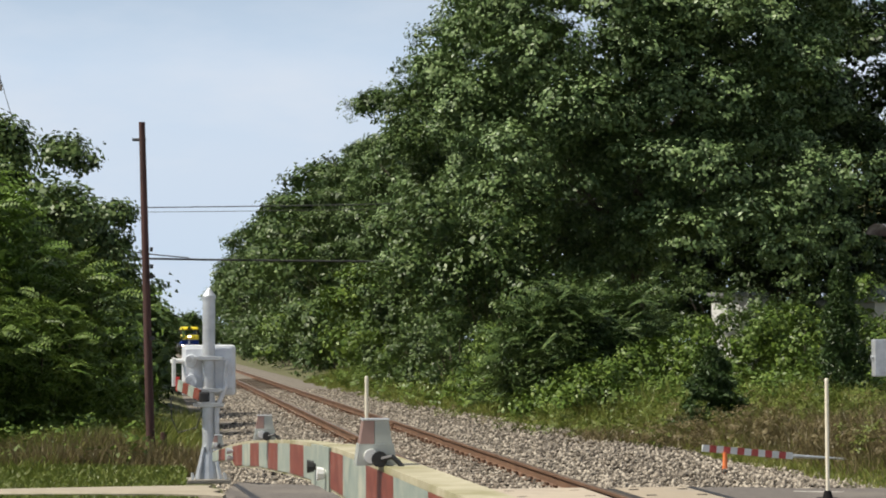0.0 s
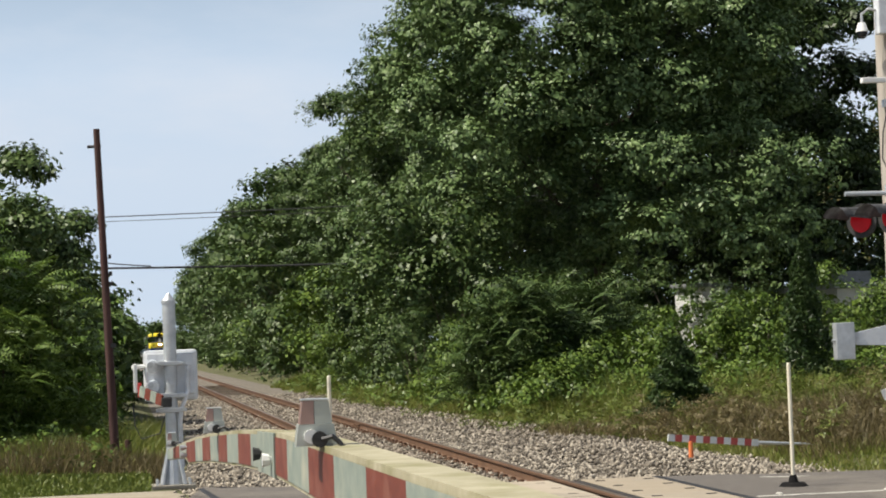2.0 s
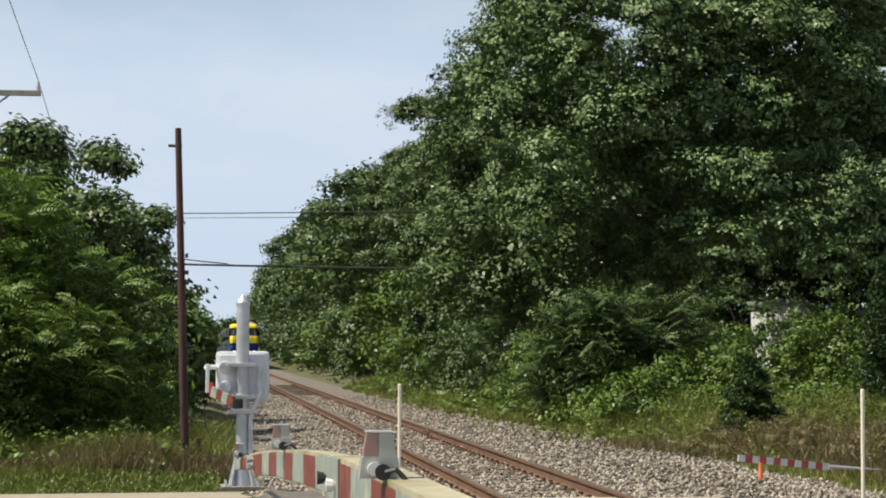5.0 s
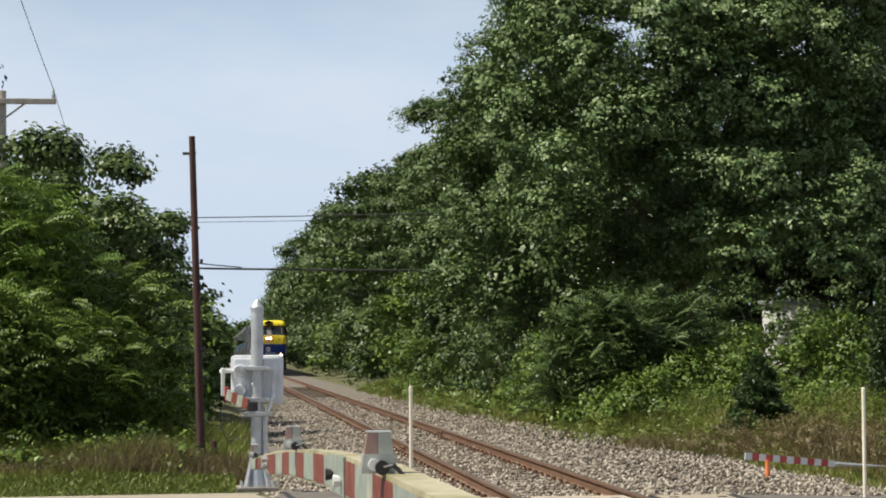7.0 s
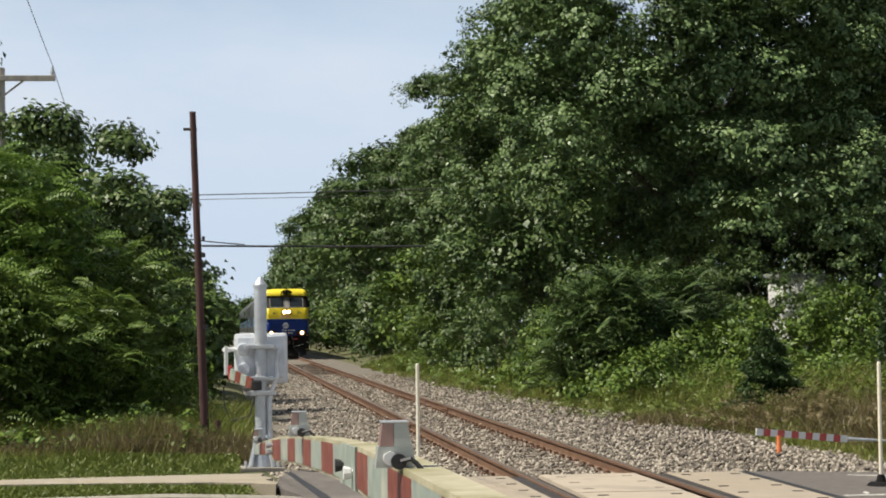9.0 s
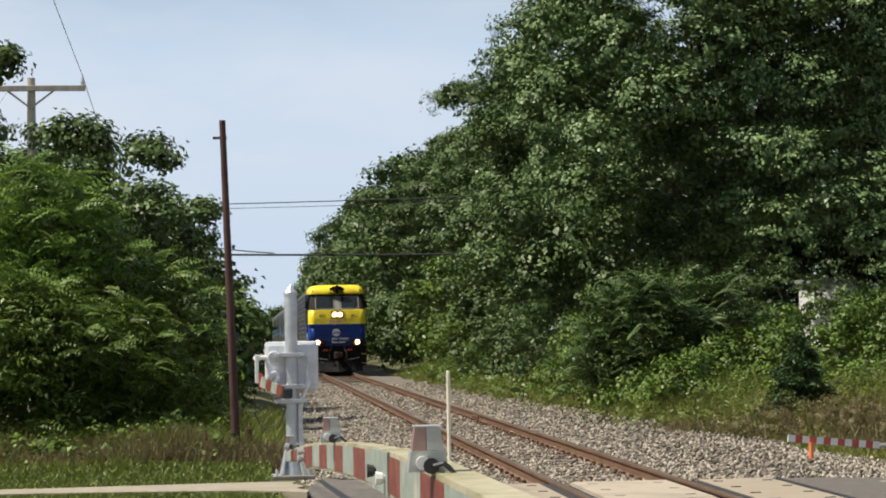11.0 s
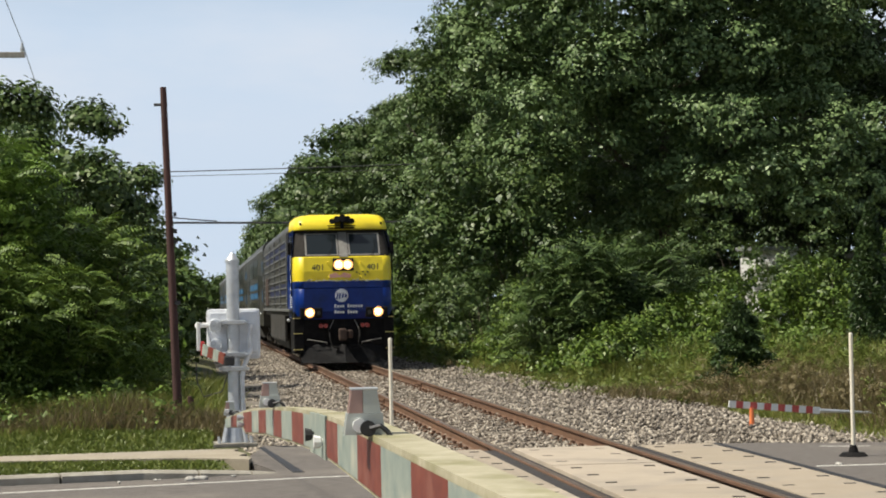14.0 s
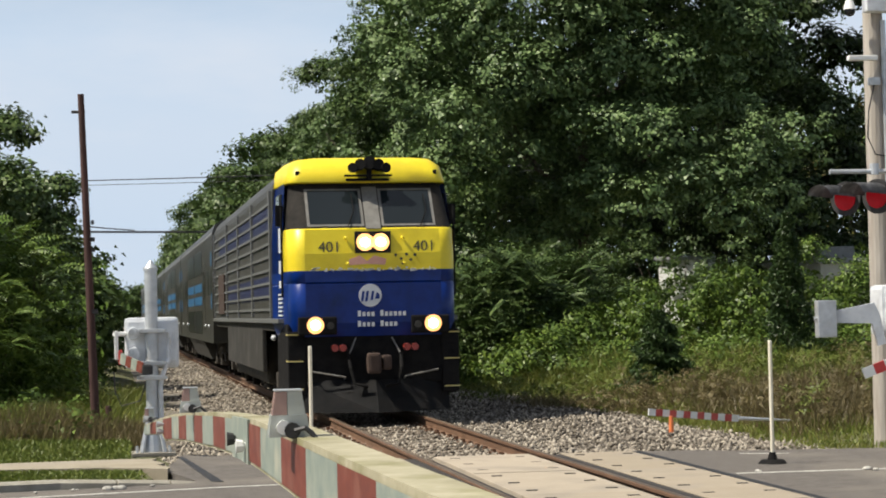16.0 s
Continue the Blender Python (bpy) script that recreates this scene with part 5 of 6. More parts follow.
def build_ground_cover():
    """Low vines and leafy weeds that carpet the ground in front of the bushes."""
    rng = random.Random(77)
    puffs = []
    for k in range(520):
        y = 43.5 + rng.random() * 5
        x = rng.uniform(5.4 + max(0, (46 - y) * 0.35), 18)
        r = rng.uniform(0.18, 0.42) * (0.6 + 0.4 * min(1, (y - 35) / 7))
        puffs.append((x, y, ground_height(x, y) + r * 0.3 + max(0, y - 42) * 0.08, r, 0.8))
    for k in range(420):
        y = 46 + rng.random() ** 1.4 * 60
        x = rng.uniform(4.1 - 0.9 * min(1.0, max(0.0, (y - 52) / 14)) + 0.3 * math.sin(y), 5.8)
        r = rng.uniform(0.2, 0.5)
        puffs.append((x, y, ground_height(x, y) + r * 0.4 + (x - 3.5) * 0.4, r, 0.8))
    brown, fresh = [], []
    for k in range(900):
        y = 28.6 + rng.random() * 14
        x = rng.uniform(4.4 if y < 34 else 3.3 + max(0, (38 - y) * 0.3), 15)
        if y < 34 and x < 5.2 + (34 - y) * 0.1:
            continue
        r = rng.uniform(0.12, 0.34)
        z = ground_height(x, y) + r * 0.5 + rng.random() * 0.25 * min(1, (y - 28) / 4)
        tone = math.sin(x * 1.3 + 0.6 * math.sin(y)) + math.sin(y * 0.7 + x * 0.3) + rng.gauss(0, 0.7)
        (brown if tone + (0.9 if y < 36 else 0.0) > 0.35 else fresh).append((x, y, z, r, 1.3))
    for k in range(240):
        y = 42 + rng.random() * 34
        x = rng.uniform(2.9, 4.2) + 0.25 * math.sin(y * 0.8)
        r = rng.uniform(0.1, 0.26)
        (brown if rng.random() < 0.25 else fresh).append((x, y, ground_height(x, y) + r * 0.4, r, 1.1))
    leafy_cover("brown_weeds", "fine brown seeding weeds in the verge", brown, 1500, 0.042, DRY, 88, "weeds")
    leafy_cover("fresh_weeds", "fine yellow-green weeds among the brown ones", fresh, 1300, 0.05, LAWN, 89, "weeds")
    leafy_cover("vine_carpet", "low green vines and leafy weeds over the ground", puffs, 420, 0.11, VINE, 78)
    puffs = []
    for k in range(260):
        y = rng.uniform(28.5, 33)
        x = rng.uniform(-13, -4.6)
        r = rng.uniform(0.15, 0.35) * (0.5 + 0.5 * (y - 28.5) / 4)
        puffs.append((x, y, r * 0.3 + (y - 28.5) * 0.08, r, 0.8))
    leafy_cover("leafy_weeds", "leafy green weeds in front of the bushes", puffs, 500, 0.09, VINE, 79)


# ---- the train ----
def ring(z, y, hw, wf, bev, yb):
    """One level of the nose: straight sides, rounded corners, flat front."""
    taper = 0.09
    back = hw - taper * max(0.0, 1 - yb / 2.3)
    hw, wf = hw - taper, wf - 0.05
    left = [(-hw + (hw - wf) * (1 - math.cos(a)), y + bev * (1 - math.sin(a)), z) for a in (k * math.pi / 10 for k in range(6))]
    return [(-back, yb, z)] + left + [(-p[0], p[1], p[2]) for p in left[::-1]] + [(back, yb, z)]


def band(levels, skip=()):
    """A wrap-round strip of the nose between given levels."""
    bm = bmesh.new()
    rows = [[bm.verts.new(p) for p in ring(*lv)] for lv in levels]
    for a, b in zip(rows[:-1], rows[1:]):
        for i in range(13):
            if not skip or i in (0, 12):
                f = bm.faces.new((a[i], a[i + 1], b[i + 1], b[i]))
                f.smooth = 1 <= i <= 11 and i != 6
    return bm


def text_part(name, body, size, at, mat, parent):
    cu = bpy.data.curves.new(name, "FONT")
    cu.body, cu.size, cu.align_x, cu.align_y, cu.extrude = body, size, "CENTER", "CENTER", 0.004
    tmp = bpy.data.objects.new("tmp", cu)
    me = bpy.data.meshes.new_from_object(tmp)
    bpy.data.objects.remove(tmp)
    bpy.data.curves.remove(cu)
    me.name = name
    me.materials.clear()
    me.materials.append(mat)
    ob = new(name, me)
    ob.parent = parent
    ob.matrix_basis = at
    return ob


def wheelset(parent, y, r):
    bm = bmesh.new()
    for s in (-1, 1):
        rod((s * 0.69, 0, 0), (s * 0.83, 0, 0), r, n=28, bm=bm)
        rod((s * 0.66, 0, 0), (s * 0.695, 0, 0), r + 0.028, n=28, bm=bm)
        rod((s * 0.83, 0, 0), (s * 0.9, 0, 0), r * 0.32, n=12, bm=bm)
    rod((-0.7, 0, 0), (0.7, 0, 0), 0.09, n=12, bm=bm)
    ob = part("wheelset", bm, BLACK, parent, "black steel wheels on an axle")
    ob.location = (0, y, r)
    bm = bmesh.new()
    for s in (-1, 1):
        for k in range(4):
            a = k * math.pi / 2
            rod((s * 0.831, math.cos(a) * r * 0.62, math.sin(a) * r * 0.62), (s * 0.84, math.cos(a) * r * 0.62, math.sin(a) * r * 0.62), r * 0.13, n=8, bm=bm)
    part("wheel_web", bm, SKIRT, ob)
    return ob


def bogie(parent, y, wheels, r):
    b = part("bogie_frame", bmesh.new(), BOGIE, parent, "dusty dark bogie frame with coil springs")
    bm = bmesh.new()
    for s in (-1, 1):
        x0, x1 = sorted((s * 0.98, s * 1.12))
        box(x0, x1, y - wheels / 2 - 0.8, y + wheels / 2 + 0.8, 0.42, 0.66, 0.04, bm)
        for d in (-1, 1):
            yc = y + d * wheels / 2
            x2, x3 = sorted((s * 0.96, s * 1.2))
            box(x2, x3, yc - 0.2, yc + 0.2, 0.3, 0.62, 0.03, bm)
            for e in (-0.32, 0.32):
                rod((s * 1.05, yc + e, 0.62), (s * 1.05, yc + e, 0.95), 0.09, n=10, bm=bm)
        rod((s * 1.12, y - 0.7, 0.85), (s * 1.12, y + 0.7, 0.6), 0.05, n=8, bm=bm)
    me = b.data
    bm.to_mesh(me)
    bm.free()
    if not me.materials:
        me.materials.append(BOGIE)
    return b


def shell_profile(hw, z0, zs, zt, n=6):
    """Half-round roof over straight sides."""
    pts = [(-hw, z0), (-hw, zs)]
    for k in range(1, n):
        a = math.pi / 2 * k / n
        pts.append((-hw * (1 - 0.36 * (1 - math.cos(a))) + (0.0 if k < n - 1 else 0.1), zs + (zt - zs) * math.sin(a)))
    pts += [(-x, z) for x, z in pts[::-1]]
    return pts


def build_locomotive():
    L = 22.9
    loco = thing("locomotive", pose(0, 34.4, 0), "blue and yellow diesel locomotive with lit headlights pulling coaches", "locomotive")
    # nose, from below upwards: level, setback, half width, flat half width, bevel, back of the band
    part("nose_lower", band([(1.33, 0.12, 1.42, 1.1, 0.42, 2.3), (1.55, 0.02, 1.5, 1.18, 0.42, 2.3), (2.2, 0.0, 1.5, 1.18, 0.42, 2.3), (2.215, 0.03, 1.49, 1.18, 0.42, 2.3), (2.23, 0.0, 1.5, 1.18, 0.42, 2.3), (2.42, 0.0, 1.5, 1.18, 0.42, 2.3)]), BLUE, loco, "deep blue lower nose")
    part("nose_band", band([(2.42, 0.0, 1.5, 1.18, 0.42, 0.75), (2.7, 0.0, 1.5, 1.18, 0.42, 0.75), (3.1, 0.06, 1.49, 1.17, 0.42, 0.75), (3.12, 0.1, 1.47, 1.16, 0.42, 0.75)]), YELLOW, loco, "bright yellow nose band")
    for sd in (-1, 1):
        bm = bmesh.new()
        rows = [[bm.verts.new((sd * (w - 0.09 * (1 - y / 2.3)), y, z)) for y in (y0, 2.3)] for z, y0, w in ((2.42, 0.7, 1.497), (3.12, 0.7, 1.49), (3.92, 1.0, 1.42))]
        for p, q in zip(rows[:-1], rows[1:]):
            bm.faces.new((p[0], p[1], q[1], q[0]))
        bmesh.ops.solidify(bm, geom=bm.faces[:], thickness=0.02)
        part("cab_side", bm, BLUE, loco, "blue cab side")
    chips = random.Random(12)
    bm = bmesh.new()
    for k in range(70):
        x, w, h = chips.uniform(-1.08, 1.05), chips.uniform(0.012, 0.07), chips.uniform(0.008, 0.035)
        z = 2.42 + chips.gauss(0, 0.014)
        box(x, x + w, -0.006, 0.004, z, z + h, bm=bm)
    tagged(part("paint_chip", bm, LETTERS, loco), "flaking white paint along the colour edge", kind="stuff")
    for x, z in ((0.38, 2.66), (0.47, 2.6), (0.56, 2.67), (0.63, 2.58), (0.5, 2.52), (0.7, 2.66)):
        part("star_decal", rod((x, -0.006, z), (x, 0.004, z), 0.028, n=5), DIGITS, loco, "small dark star decal")
    screen = part("windscreen_surround", band([(3.12, 0.1, 1.47, 1.16, 0.42, 1.6), (3.86, 0.72, 1.4, 1.12, 0.4, 1.6), (3.94, 0.78, 1.38, 1.12, 0.4, 1.6)]), FRAMEDARK, loco, "dark windscreen surround")

    def raked(x0, x1, z0, z1, out):
        """A sheet on the raked windscreen plane, standing out by a little."""
        bm = bmesh.new()
        def pt(x, z, o):
            y = 0.1 + (z - 3.12) * (0.62 / 0.74)
            return (x, y - o * 0.77, z + o * 0.64)
        a = [bm.verts.new(pt(x, z, out)) for x, z in ((x0, z0), (x1, z0), (x1, z1), (x0, z1))]
        b = [bm.verts.new(pt(x, z, out - 0.02)) for x, z in ((x0, z0), (x1, z0), (x1, z1), (x0, z1))]
        bm.faces.new(a)
        for i in range(4):
            bm.faces.new((a[i], a[(i + 1) % 4], b[(i + 1) % 4], b[i]))
        return bm
    for x0, x1 in ((-1.07, -0.12), (0.17, 1.08)):
        tr = part("windscreen_trim", raked(x0, x1, 3.15, 3.8, 0.008), FRAMELIGHT, screen, "pale metal windscreen trim")
        part("windscreen", raked(x0 + 0.045, x1 - 0.045, 3.185, 3.765, 0.014), GLASS, tr, "dark cab windscreen")
        part("wiper", tube([((x0 + x1) / 2 + 0.2, 0.08, 3.16), ((x0 + x1) / 2 + 0.32, 0.28, 3.42), ((x0 + x1) / 2 + 0.3, 0.5, 3.7)], 0.01, 5), BLACK, screen)
    part("centre_post", raked(-0.1, 0.15, 3.09, 3.82, 0.03), FRAMELIGHT, screen, "pale grey centre post")
    # roof cap
    bm = bmesh.new()
    lv = [(3.9, 0.62, 1.44, 1.2, 0.35, 2.4), (3.93, 0.6, 1.45, 1.2, 0.35, 2.4), (4.2, 0.78, 1.4, 1.12, 0.35, 2.4), (4.33, 0.98, 1.25, 1.0, 0.3, 2.4), (4.37, 1.25, 1.0, 0.85, 0.3, 2.4)]
    rows = [[bm.verts.new(p) for p in ring(*q)] for q in lv]
    for a, b in zip(rows[:-1], rows[1:]):
        for i in range(13):
            f = bm.faces.new((a[i], a[i + 1], b[i + 1], b[i]))
            f.smooth = True
    bm.faces.new(rows[-1])
    bm.faces.new(rows[0][::-1])
    cap = part("cab_roof", bm, YELLOW, loco, "yellow cab roof cap")
    for s in (-1, 1):
        part("roof_vent", box(*sorted((s * 1.14, s * 1.2)), 0.69, 0.74, 4.02, 4.12, 0.01), BLACK, cap)
    # horns on a rack
    horn = part("horn_cluster", box(-0.4, 0.4, 0.42, 0.5, 4.0, 4.03, bm=box(-0.36, 0.36, 0.5, 0.64, 3.93, 3.97)), BLACK, loco, "black five-trumpet air horn")
    for x, z, r in ((-0.27, 4.14, 0.085), (-0.14, 4.2, 0.095), (0.02, 4.23, 0.11), (0.17, 4.2, 0.095), (0.3, 4.14, 0.085)):
        part("trumpet", rod((x, 0.36, z), (x * 0.4, 0.9, 4.16), r, 0.03, 16), BLACK, horn)
    part("horn_post", rod((0.02, 0.5, 3.96), (0.02, 0.5, 4.2), 0.05, n=10), BLACK, horn)
    # headlights
    well = part("headlight_well", box(-0.3, 0.3, -0.012, 0.05, 2.7, 3.06, 0.01), FRAMEDARK, loco, "recessed headlight housing")
    for x in (-0.13, 0.13):
        # glowing disc wider than the bulb stands for the headlight's halo
        part("halo_reflector", rod((x, -0.018, 2.88), (x, -0.008, 2.88), 0.145, n=20), HALO, well)
        part("headlight", ball((x, -0.03, 2.88), 0.078, 1, 0.35, 0.9), HEADLIGHT, well, "lit twin headlight")
    for s in (-1, 1):
        pod = part("ditch_light_housing", box(*sorted((s * 0.62, s * 1.26)), -0.03, 0.35, 1.36, 1.66, 0.03), BLACK, loco, "black ditch light housing")
        # same glowing halo disc around the ditch light
        part("halo_reflector", rod((s * 0.98, -0.05, 1.52), (s * 0.98, -0.03, 1.52), 0.14, n=20), HALO, pod)
        part("ditch_light", ball((s * 0.98, -0.05, 1.52), 0.078, 1, 0.35, 1), HEADLIGHT, pod, "lit ditch light")
        part("marker_lamp", rod((s * 0.73, -0.05, 1.51), (s * 0.73, -0.02, 1.51), 0.06, n=12), SKIRT, pod)
        for dx in (0.0, 0.13):
            part("tail_lamp", rod((s * 0.6 - 0.065 + dx, -0.08, 1.14), (s * 0.6 - 0.065 + dx, 0.1, 1.14), 0.06, n=12), TAILLENS, loco, "unlit red tail lamp")
    # numbers and emblem
    for x in (-0.72, 0.86):
        text_part("road_number", "401", 0.25, pose(x, 0.012, 2.8, 86, 0, 0), DIGITS, loco)
    part("decal", prism([(-0.4, 2.5), (-0.1, 2.52), (0.2, 2.5), (0.22, 2.6), (0.02, 2.66), (-0.1, 2.57), (-0.22, 2.66), (-0.4, 2.6)], -0.006, 0.004), PINK, loco, "faded pink decal")
    bm = bmesh.new()
    for x, z in ((-0.45, 2.95), (0.5, 2.95), (-0.42, 2.53), (0.52, 2.53)):
        ball((x, 0.0, z), 0.03, bm=bm, seg=8)
    part("lifting_eye", bm, YELLOW, loco)
    em = part("emblem", rod((-0.06, -0.012, 2.0), (-0.06, 0.004, 2.0), 0.19, n=32), LETTERS, loco, "white round emblem")
    bm = bmesh.new()
    for pts in ([(-0.22, 1.9), (-0.19, 2.07), (-0.15, 2.07), (-0.18, 1.9)], [(-0.15, 1.9), (-0.12, 2.07), (-0.08, 2.07), (-0.11, 1.9)],
                [(-0.06, 1.92), (-0.03, 2.07), (0.01, 2.07), (-0.02, 1.92)], [(0.02, 1.94), (0.05, 2.06), (0.1, 2.0), (0.09, 1.94)]):
        shape = prism(pts, -0.016, -0.011)
        me = bpy.data.meshes.new("tmp")
        shape.to_mesh(me)
        shape.free()
        bm.from_mesh(me)
        bpy.data.meshes.remove(me)
    part("emblem_bar", bm, BLUE, em)
    for z, xs in ((1.7, (0, 1, 2, 3, 5, 6, 7, 8, 9, 10)), (1.53, (0, 1, 2, 3, 5, 6, 7, 8))):
        for k in xs:
            x = -0.27 + k * 0.075
            part("name_bar", box(x, x + 0.05, -0.008, 0.004, z - 0.045, z + (0.05 if k in (0, 5) else 0.025)), LETTERS, loco, "plain white lettering bar")
    # pilot, coupler, plow
    part("pilot", box(-1.36, 1.36, 0.14, 0.5, 0.55, 1.36, 0.03), BLACK, loco, "black pilot plate")
    part("valance", box(-1.42, 1.42, 0.3, 2.3, 0.35, 1.55, 0.03), BLACK, loco, "black front skirt")
    bm = bmesh.new()
    pts = [(-1.25, 0.25, 0.62), (-1.25, 0.05, 0.08), (0, -0.45, 0.08), (1.25, 0.05, 0.08), (1.25, 0.25, 0.62), (0, -0.05, 0.6)]
    vs = [bm.verts.new(p) for p in pts]
    bm.faces.new((vs[0], vs[1], vs[2], vs[5]))
    bm.faces.new((vs[5], vs[2], vs[3], vs[4]))
    bmesh.ops.solidify(bm, geom=bm.faces[:], thickness=0.04)
    part("snow_plow", bm, PLOW, loco, "grey V-shaped snow plow")
    bm = box(-0.14, 0.14, -0.5, 0.2, 0.78, 1.0, 0.04)
    box(-0.2, 0.02, -0.68, -0.45, 0.72, 1.06, 0.05, bm)
    box(0.06, 0.2, -0.62, -0.42, 0.78, 1.02, 0.04, bm)
    part("coupler", bm, RUSTGRILLE, loco, "rusty knuckle coupler")
    for s in (-1, 1):
        part("hose", tube([(s * 0.45, 0.1, 1.1), (s * 0.42, -0.15, 0.8), (s * 0.36, -0.2, 0.55), (s * 0.15, -0.22, 0.5)], 0.03, 8), BLACK, loco, "black air hose")
        part("grab_bar", tube([(s * 0.5, 0.1, 0.62), (s * 0.5, -0.08, 0.66), (s * 1.05, -0.02, 0.76), (s * 1.05, 0.12, 0.74)], 0.016, 6), FRAMELIGHT, loco, "pale coupler lift bar")
        part("lift_lever", tube([(s * 0.3, 0.1, 1.3), (s * 0.42, 0.0, 1.05)], 0.014, 6), FRAMELIGHT, loco)
        # corner steps
        st = part("step_well", box(*sorted((s * 1.14, s * 1.43)), 0.1, 0.75, 0.38, 1.42, 0.02), BLACK, loco, "black corner step well")
        for z in (0.46, 0.92, 1.36):
            part("step_tread", box(*sorted((s * 1.18, s * 1.44)), 0.085, 0.35, z, z + 0.022), STEPYELLOW, st, "worn yellow step edge")
        part("handrail", rod((s * 1.46, 0.62, 2.0), (s * 1.46, 0.62, 3.5), 0.02, n=8), BLACK, loco)
        mir = part("cab_mirror", box(*sorted((s * 1.4, s * 1.54)), 0.86, 0.9, 3.2, 3.55, 0.01), BLACK, loco)
        cw = part("cab_window", box(*sorted((s * 1.34, s * 1.45)), 1.15, 1.95, 3.2, 3.75, 0.02), GLASS, loco, "dark cab side window")
        # pale stripes on the blue cab side
        def side_sheet(y0, y1, z0, z1, out):
            bm = bmesh.new()
            vs = [bm.verts.new((sg * (1.497 - 0.09 * (1 - y / 2.3) + o), y, z)) for sg in (s,) for o in (-0.01, out) for y, z in ((y0, z0), (y1, z0), (y1, z1), (y0, z1))]
            for f in ((3, 2, 1, 0), (4, 5, 6, 7), (0, 1, 5, 4), (1, 2, 6, 5), (2, 3, 7, 6), (3, 0, 4, 7)):
                bm.faces.new([vs[i] for i in f])
            return bm
        for z, h in ((2.75, 0.42), (2.4, 0.22), (2.16, 0.12)):
            part("side_stripe", side_sheet(0.85, 1.25, z, z + h, 0.006), LETTERS, loco, "pale stripe block")
        for k in range(6):
            part("side_louvre", side_sheet(0.85, 1.4, 1.68 + k * 0.07, 1.71 + k * 0.07, 0.01), LETTERS, loco)
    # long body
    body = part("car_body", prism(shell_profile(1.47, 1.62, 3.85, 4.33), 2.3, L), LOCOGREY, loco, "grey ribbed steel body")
    part("roof_walk", box(-0.7, 0.7, 2.5, L - 0.3, 4.3, 4.36, 0.02), ROOFGREY, body)
    for s in (-1, 1):
        x0, x1 = sorted((s * 1.47, s * 1.5))
        for k in range(9):
            z = 1.78 + k * 0.235
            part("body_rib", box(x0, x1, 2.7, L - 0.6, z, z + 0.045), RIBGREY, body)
        for y in (2.6, 7.4, 11.9, 16.4, L - 0.55):
            part("body_post", box(*sorted((s * 1.47, s * 1.515)), y, y + 0.22, 1.66, 3.9), RIBGREY, body)
        for y0, y1, z in ((2.9, 7.3, 3.22), (2.9, 7.3, 1.98), (7.7, 11.8, 3.22), (7.7, 11.8, 1.98), (12.2, 16.3, 3.22), (12.2, 16.3, 1.98), (16.8, 20.2, 3.22)):
            part("blue_panel", box(*sorted((s * 1.466, s * 1.478)), y0, y1, z, z + 0.42), PANELBLUE, body, "dark blue panel between the ribs")
        part("rust_grille", box(*sorted((s * 1.48, s * 1.512)), 17.6, 20.2, 1.75, 2.75), RUSTGRILLE, body, "rust-brown louvred grille")
        part("sill", box(*sorted((s * 1.4, s * 1.53)), 0.8, L - 0.1, 1.56, 1.64, 0.01), RIBGREY, loco, "grey sill ledge")
        part("skirt", box(*sorted((s * 1.36, s * 1.45)), 5.6, 17.2, 0.62, 1.56, 0.02), SKIRT, loco, "dark fuel tank skirt")
        for y0, y1 in ((2.3, 5.6), (17.2, L - 0.4)):
            part("upper_skirt", box(*sorted((s * 1.36, s * 1.45)), y0, y1, 1.42, 1.56, 0.02), SKIRT, loco)
        part("step_lamp", ball((s * 1.47, 2.55, 1.3), 0.05, bm=None, seg=8), LETTERS, loco)
    part("underframe", box(-0.9, 0.9, 0.6, L - 0.3, 0.95, 1.6), BLACK, loco)
    part("fuel_tank", box(-1.3, 1.3, 6.4, 16.4, 0.35, 1.2, 0.12), SKIRT, loco)
    wheels = []
    for y in (4.0, L - 4.0):
        bogie(loco, y, 2.7, 0.51)
        wheels += [wheelset(loco, y - 1.35, 0.51), wheelset(loco, y + 1.35, 0.51)]
    return loco, wheels


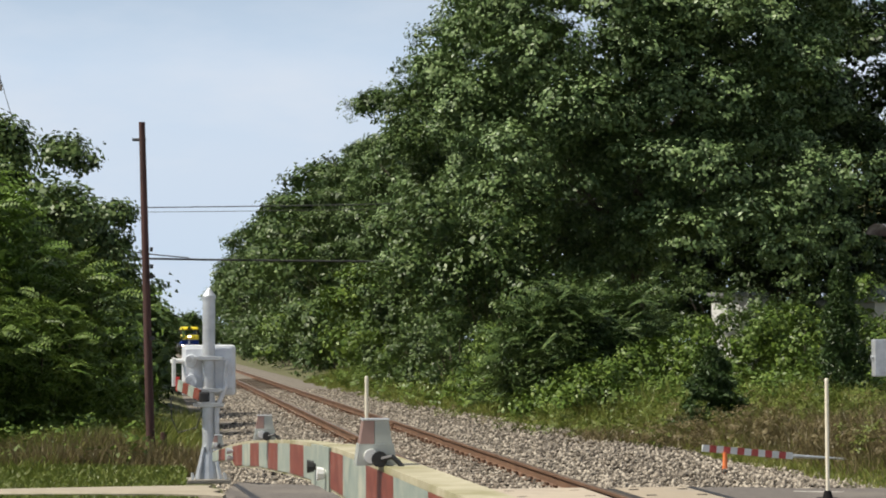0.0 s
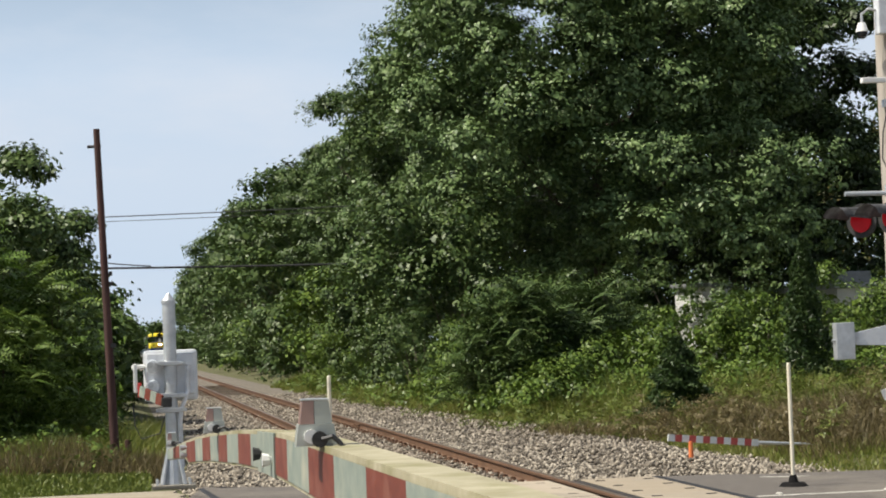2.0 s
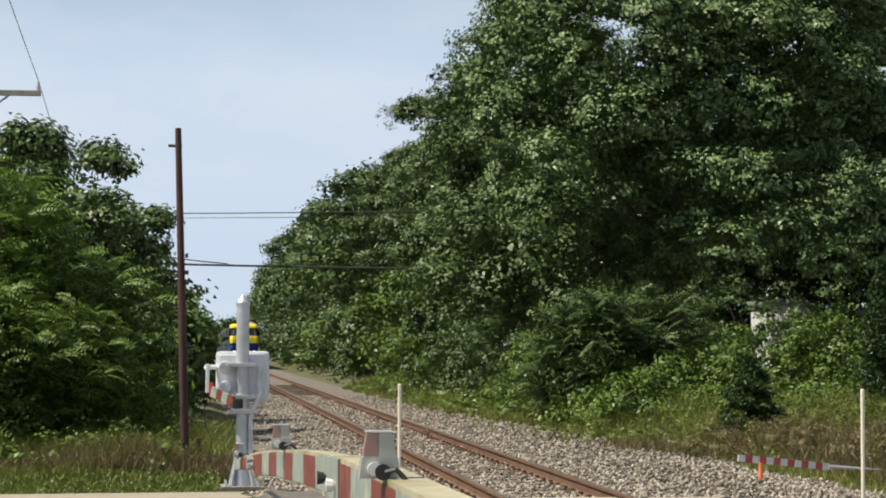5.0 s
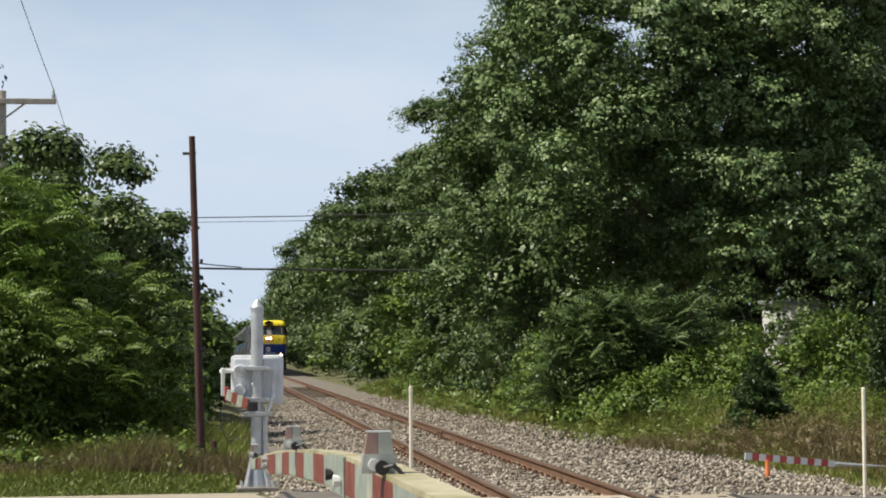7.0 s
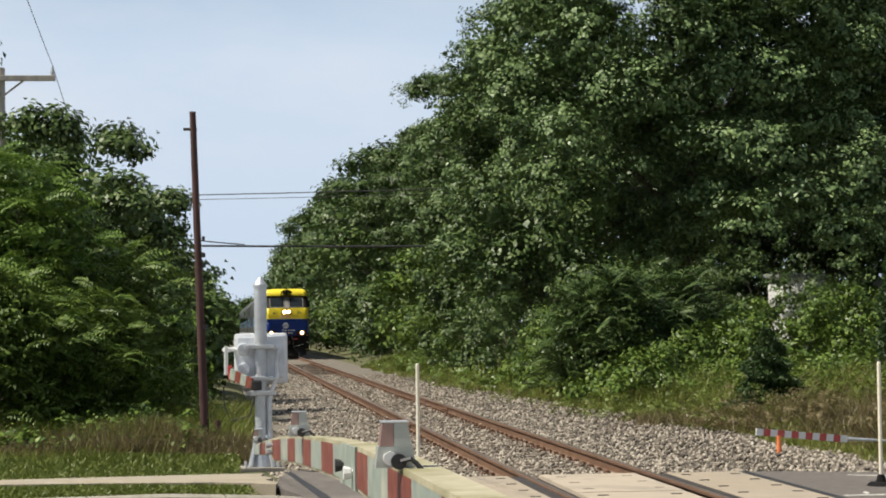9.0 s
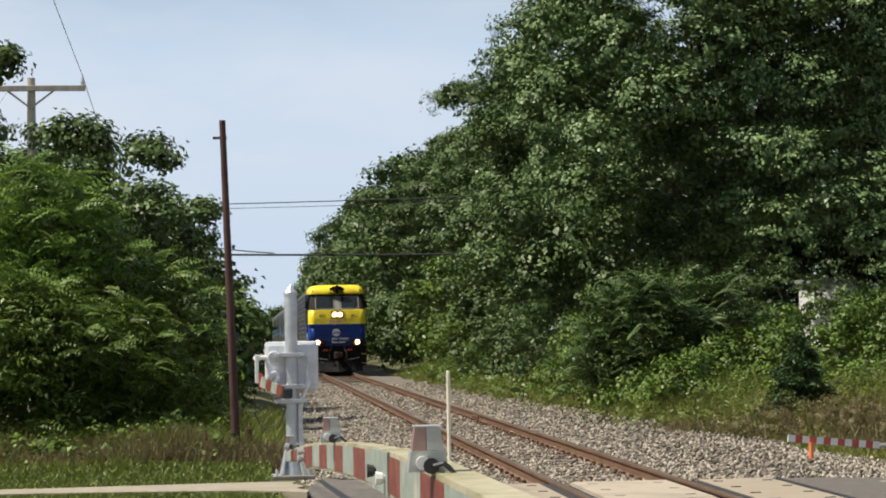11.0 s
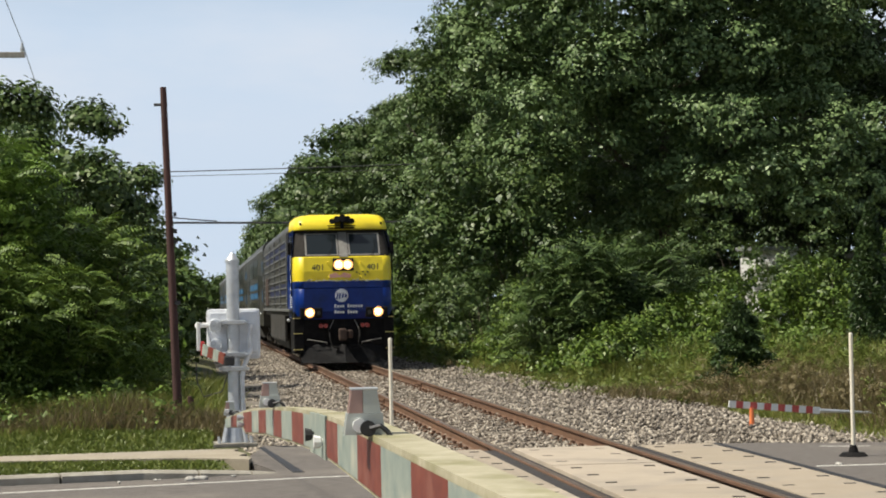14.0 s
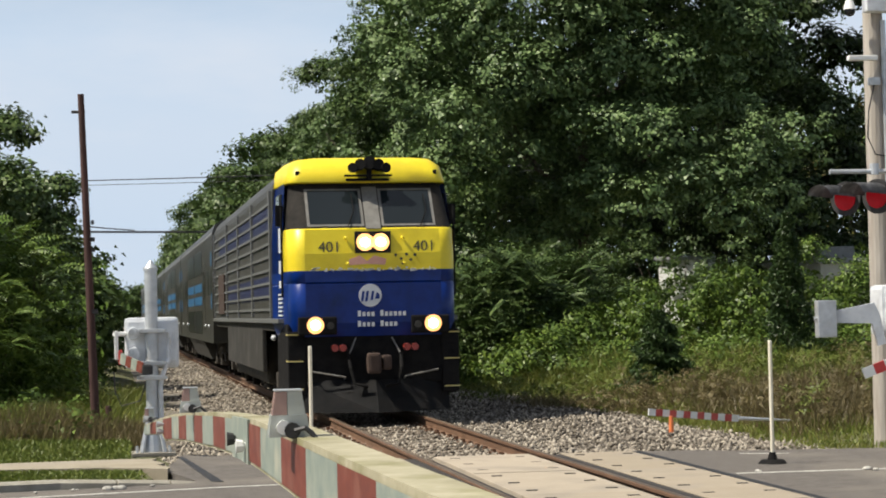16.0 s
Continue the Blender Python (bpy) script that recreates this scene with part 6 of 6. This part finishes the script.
def build_coach():
    L = 25.6
    c = thing("passenger_coach", pose(0, 60, 0), "grey bilevel passenger coach with dark windows and a blue stripe", "railway coach", "coaches of the train")
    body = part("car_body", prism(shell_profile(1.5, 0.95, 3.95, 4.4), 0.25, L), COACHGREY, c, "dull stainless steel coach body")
    part("roof_edge", box(-1.05, 1.05, 0.4, L - 0.2, 4.36, 4.43, 0.02), ROOFGREY, body)
    part("skirt", prism([(-1.46, 0.94), (1.46, 0.94), (1.2, 0.38), (-1.2, 0.38)], 7.2, L - 7.0), SKIRT, c, "dark drop-centre skirt")
    for s in (-1, 1):
        for y0, y1 in ((7.0, 12.3), (12.9, 18.2)):
            for z in (1.15, 3.0):
                part("window_band", box(*sorted((s * 1.49, s * 1.508)), y0, y1, z, z + 0.72, 0.01), WINDOW, body, "dark coach window band")
            for z in (2.05, 2.45):
                part("blue_stripe", box(*sorted((s * 1.498, s * 1.507)), y0, y1, z, z + 0.26), COACHBLUE, body, "blue stripe")
        for y0 in (1.2, 3.1, L - 4.6, L - 2.2):
            part("window_band", box(*sorted((s * 1.49, s * 1.508)), y0, y0 + 1.0, 2.3, 3.0, 0.01), WINDOW, body)
        for y0 in (5.0, L - 6.6):
            door = part("coach_door", box(*sorted((s * 1.492, s * 1.51)), y0, y0 + 1.3, 1.3, 3.3, 0.01), COACHGREY, c, "grey sliding coach door")
            for dy in (0.15, 0.75):
                part("door_glass", box(*sorted((s * 1.508, s * 1.515)), y0 + dy, y0 + dy + 0.4, 2.2, 3.0), WINDOW, door)
        for y0 in (0.9, L - 1.2):
            part("blue_stripe", box(*sorted((s * 1.498, s * 1.507)), y0, y0 + 0.5, 1.9, 2.35), COACHBLUE, body, "blue end stripe")
            part("blue_stripe", box(*sorted((s * 1.498, s * 1.507)), y0, y0 + 0.5, 3.1, 3.5), COACHBLUE, body, "blue end stripe")
        for y0 in (2.6, L - 2.6, 4.6, L - 7.2):
            part("marker_lamp", ball((s * 1.51, y0, 1.42), 0.05, seg=8), LETTERS, c)
        part("roof_line", box(*sorted((s * 1.42, s * 1.5)), 0.3, L - 0.05, 3.96, 4.02), ROOFGREY, body)
    part("gangway", box(-0.6, 0.6, -0.15, 0.3, 1.2, 3.6, 0.04), BLACK, c, "black gangway bellows")
    part("underframe", box(-1.1, 1.1, 0.3, L, 0.7, 0.95), BLACK, c)
    for y in (3.6, L - 3.6):
        bogie(c, y, 2.6, 0.46)
        for d in (-1.3, 1.3):
            wheelset(c, y + d, 0.46)
    return c


build_ground()
build_ballast()
build_track()
build_road()
build_gate_mast()
build_near_arm()
build_right_signals()
build_poles()
loco, loco_wheels = build_locomotive()
coaches = [build_coach()]
for _ in range(4):
    coaches.append(copy_thing(coaches[0], pose(0, 60, 0)))
build_right_side()
build_left_side()
build_ground_cover()
build_distance()
build_crossing()

TRAIN = [(0.0, 318.0), (2.5, 262.0), (5.0, 209.5), (7.5, 160.5), (9.0, 134.2), (11.5, 95.4), (13.0, 73.6), (14.5, 53.0), (16.0, 34.4)]


def train_place(t):
    """Where the nose stands, by a smooth cubic through the known times."""
    ts, ys = np.array([a for a, _ in TRAIN]), np.array([b for _, b in TRAIN])
    m = np.gradient(ys, ts)
    k = int(np.clip(np.searchsorted(ts, t) - 1, 0, len(ts) - 2))
    h = ts[k + 1] - ts[k]
    u = (t - ts[k]) / h
    return float((2 * u**3 - 3 * u**2 + 1) * ys[k] + (u**3 - 2 * u**2 + u) * h * m[k] + (3 * u**2 - 2 * u**3) * ys[k + 1] + (u**3 - u**2) * h * m[k + 1])


def motions():
    times = [k * 0.25 for k in range(65)]
    walk(loco, [(t, pose(0, train_place(t), 0)) for t in times])
    for k, c in enumerate(coaches):
        walk(c, [(t, pose(0, train_place(t) + 23.1 + 25.9 * k, 0)) for t in times])
    fine = [k / 30 for k in range(481)]
    for w in loco_wheels:
        y, r = w.location.y, 0.51
        walk(w, [(t, pose(0, y, r, math.degrees((train_place(t) - 34.4) / r) % 360, 0, 0)) for t in fine])


motions()
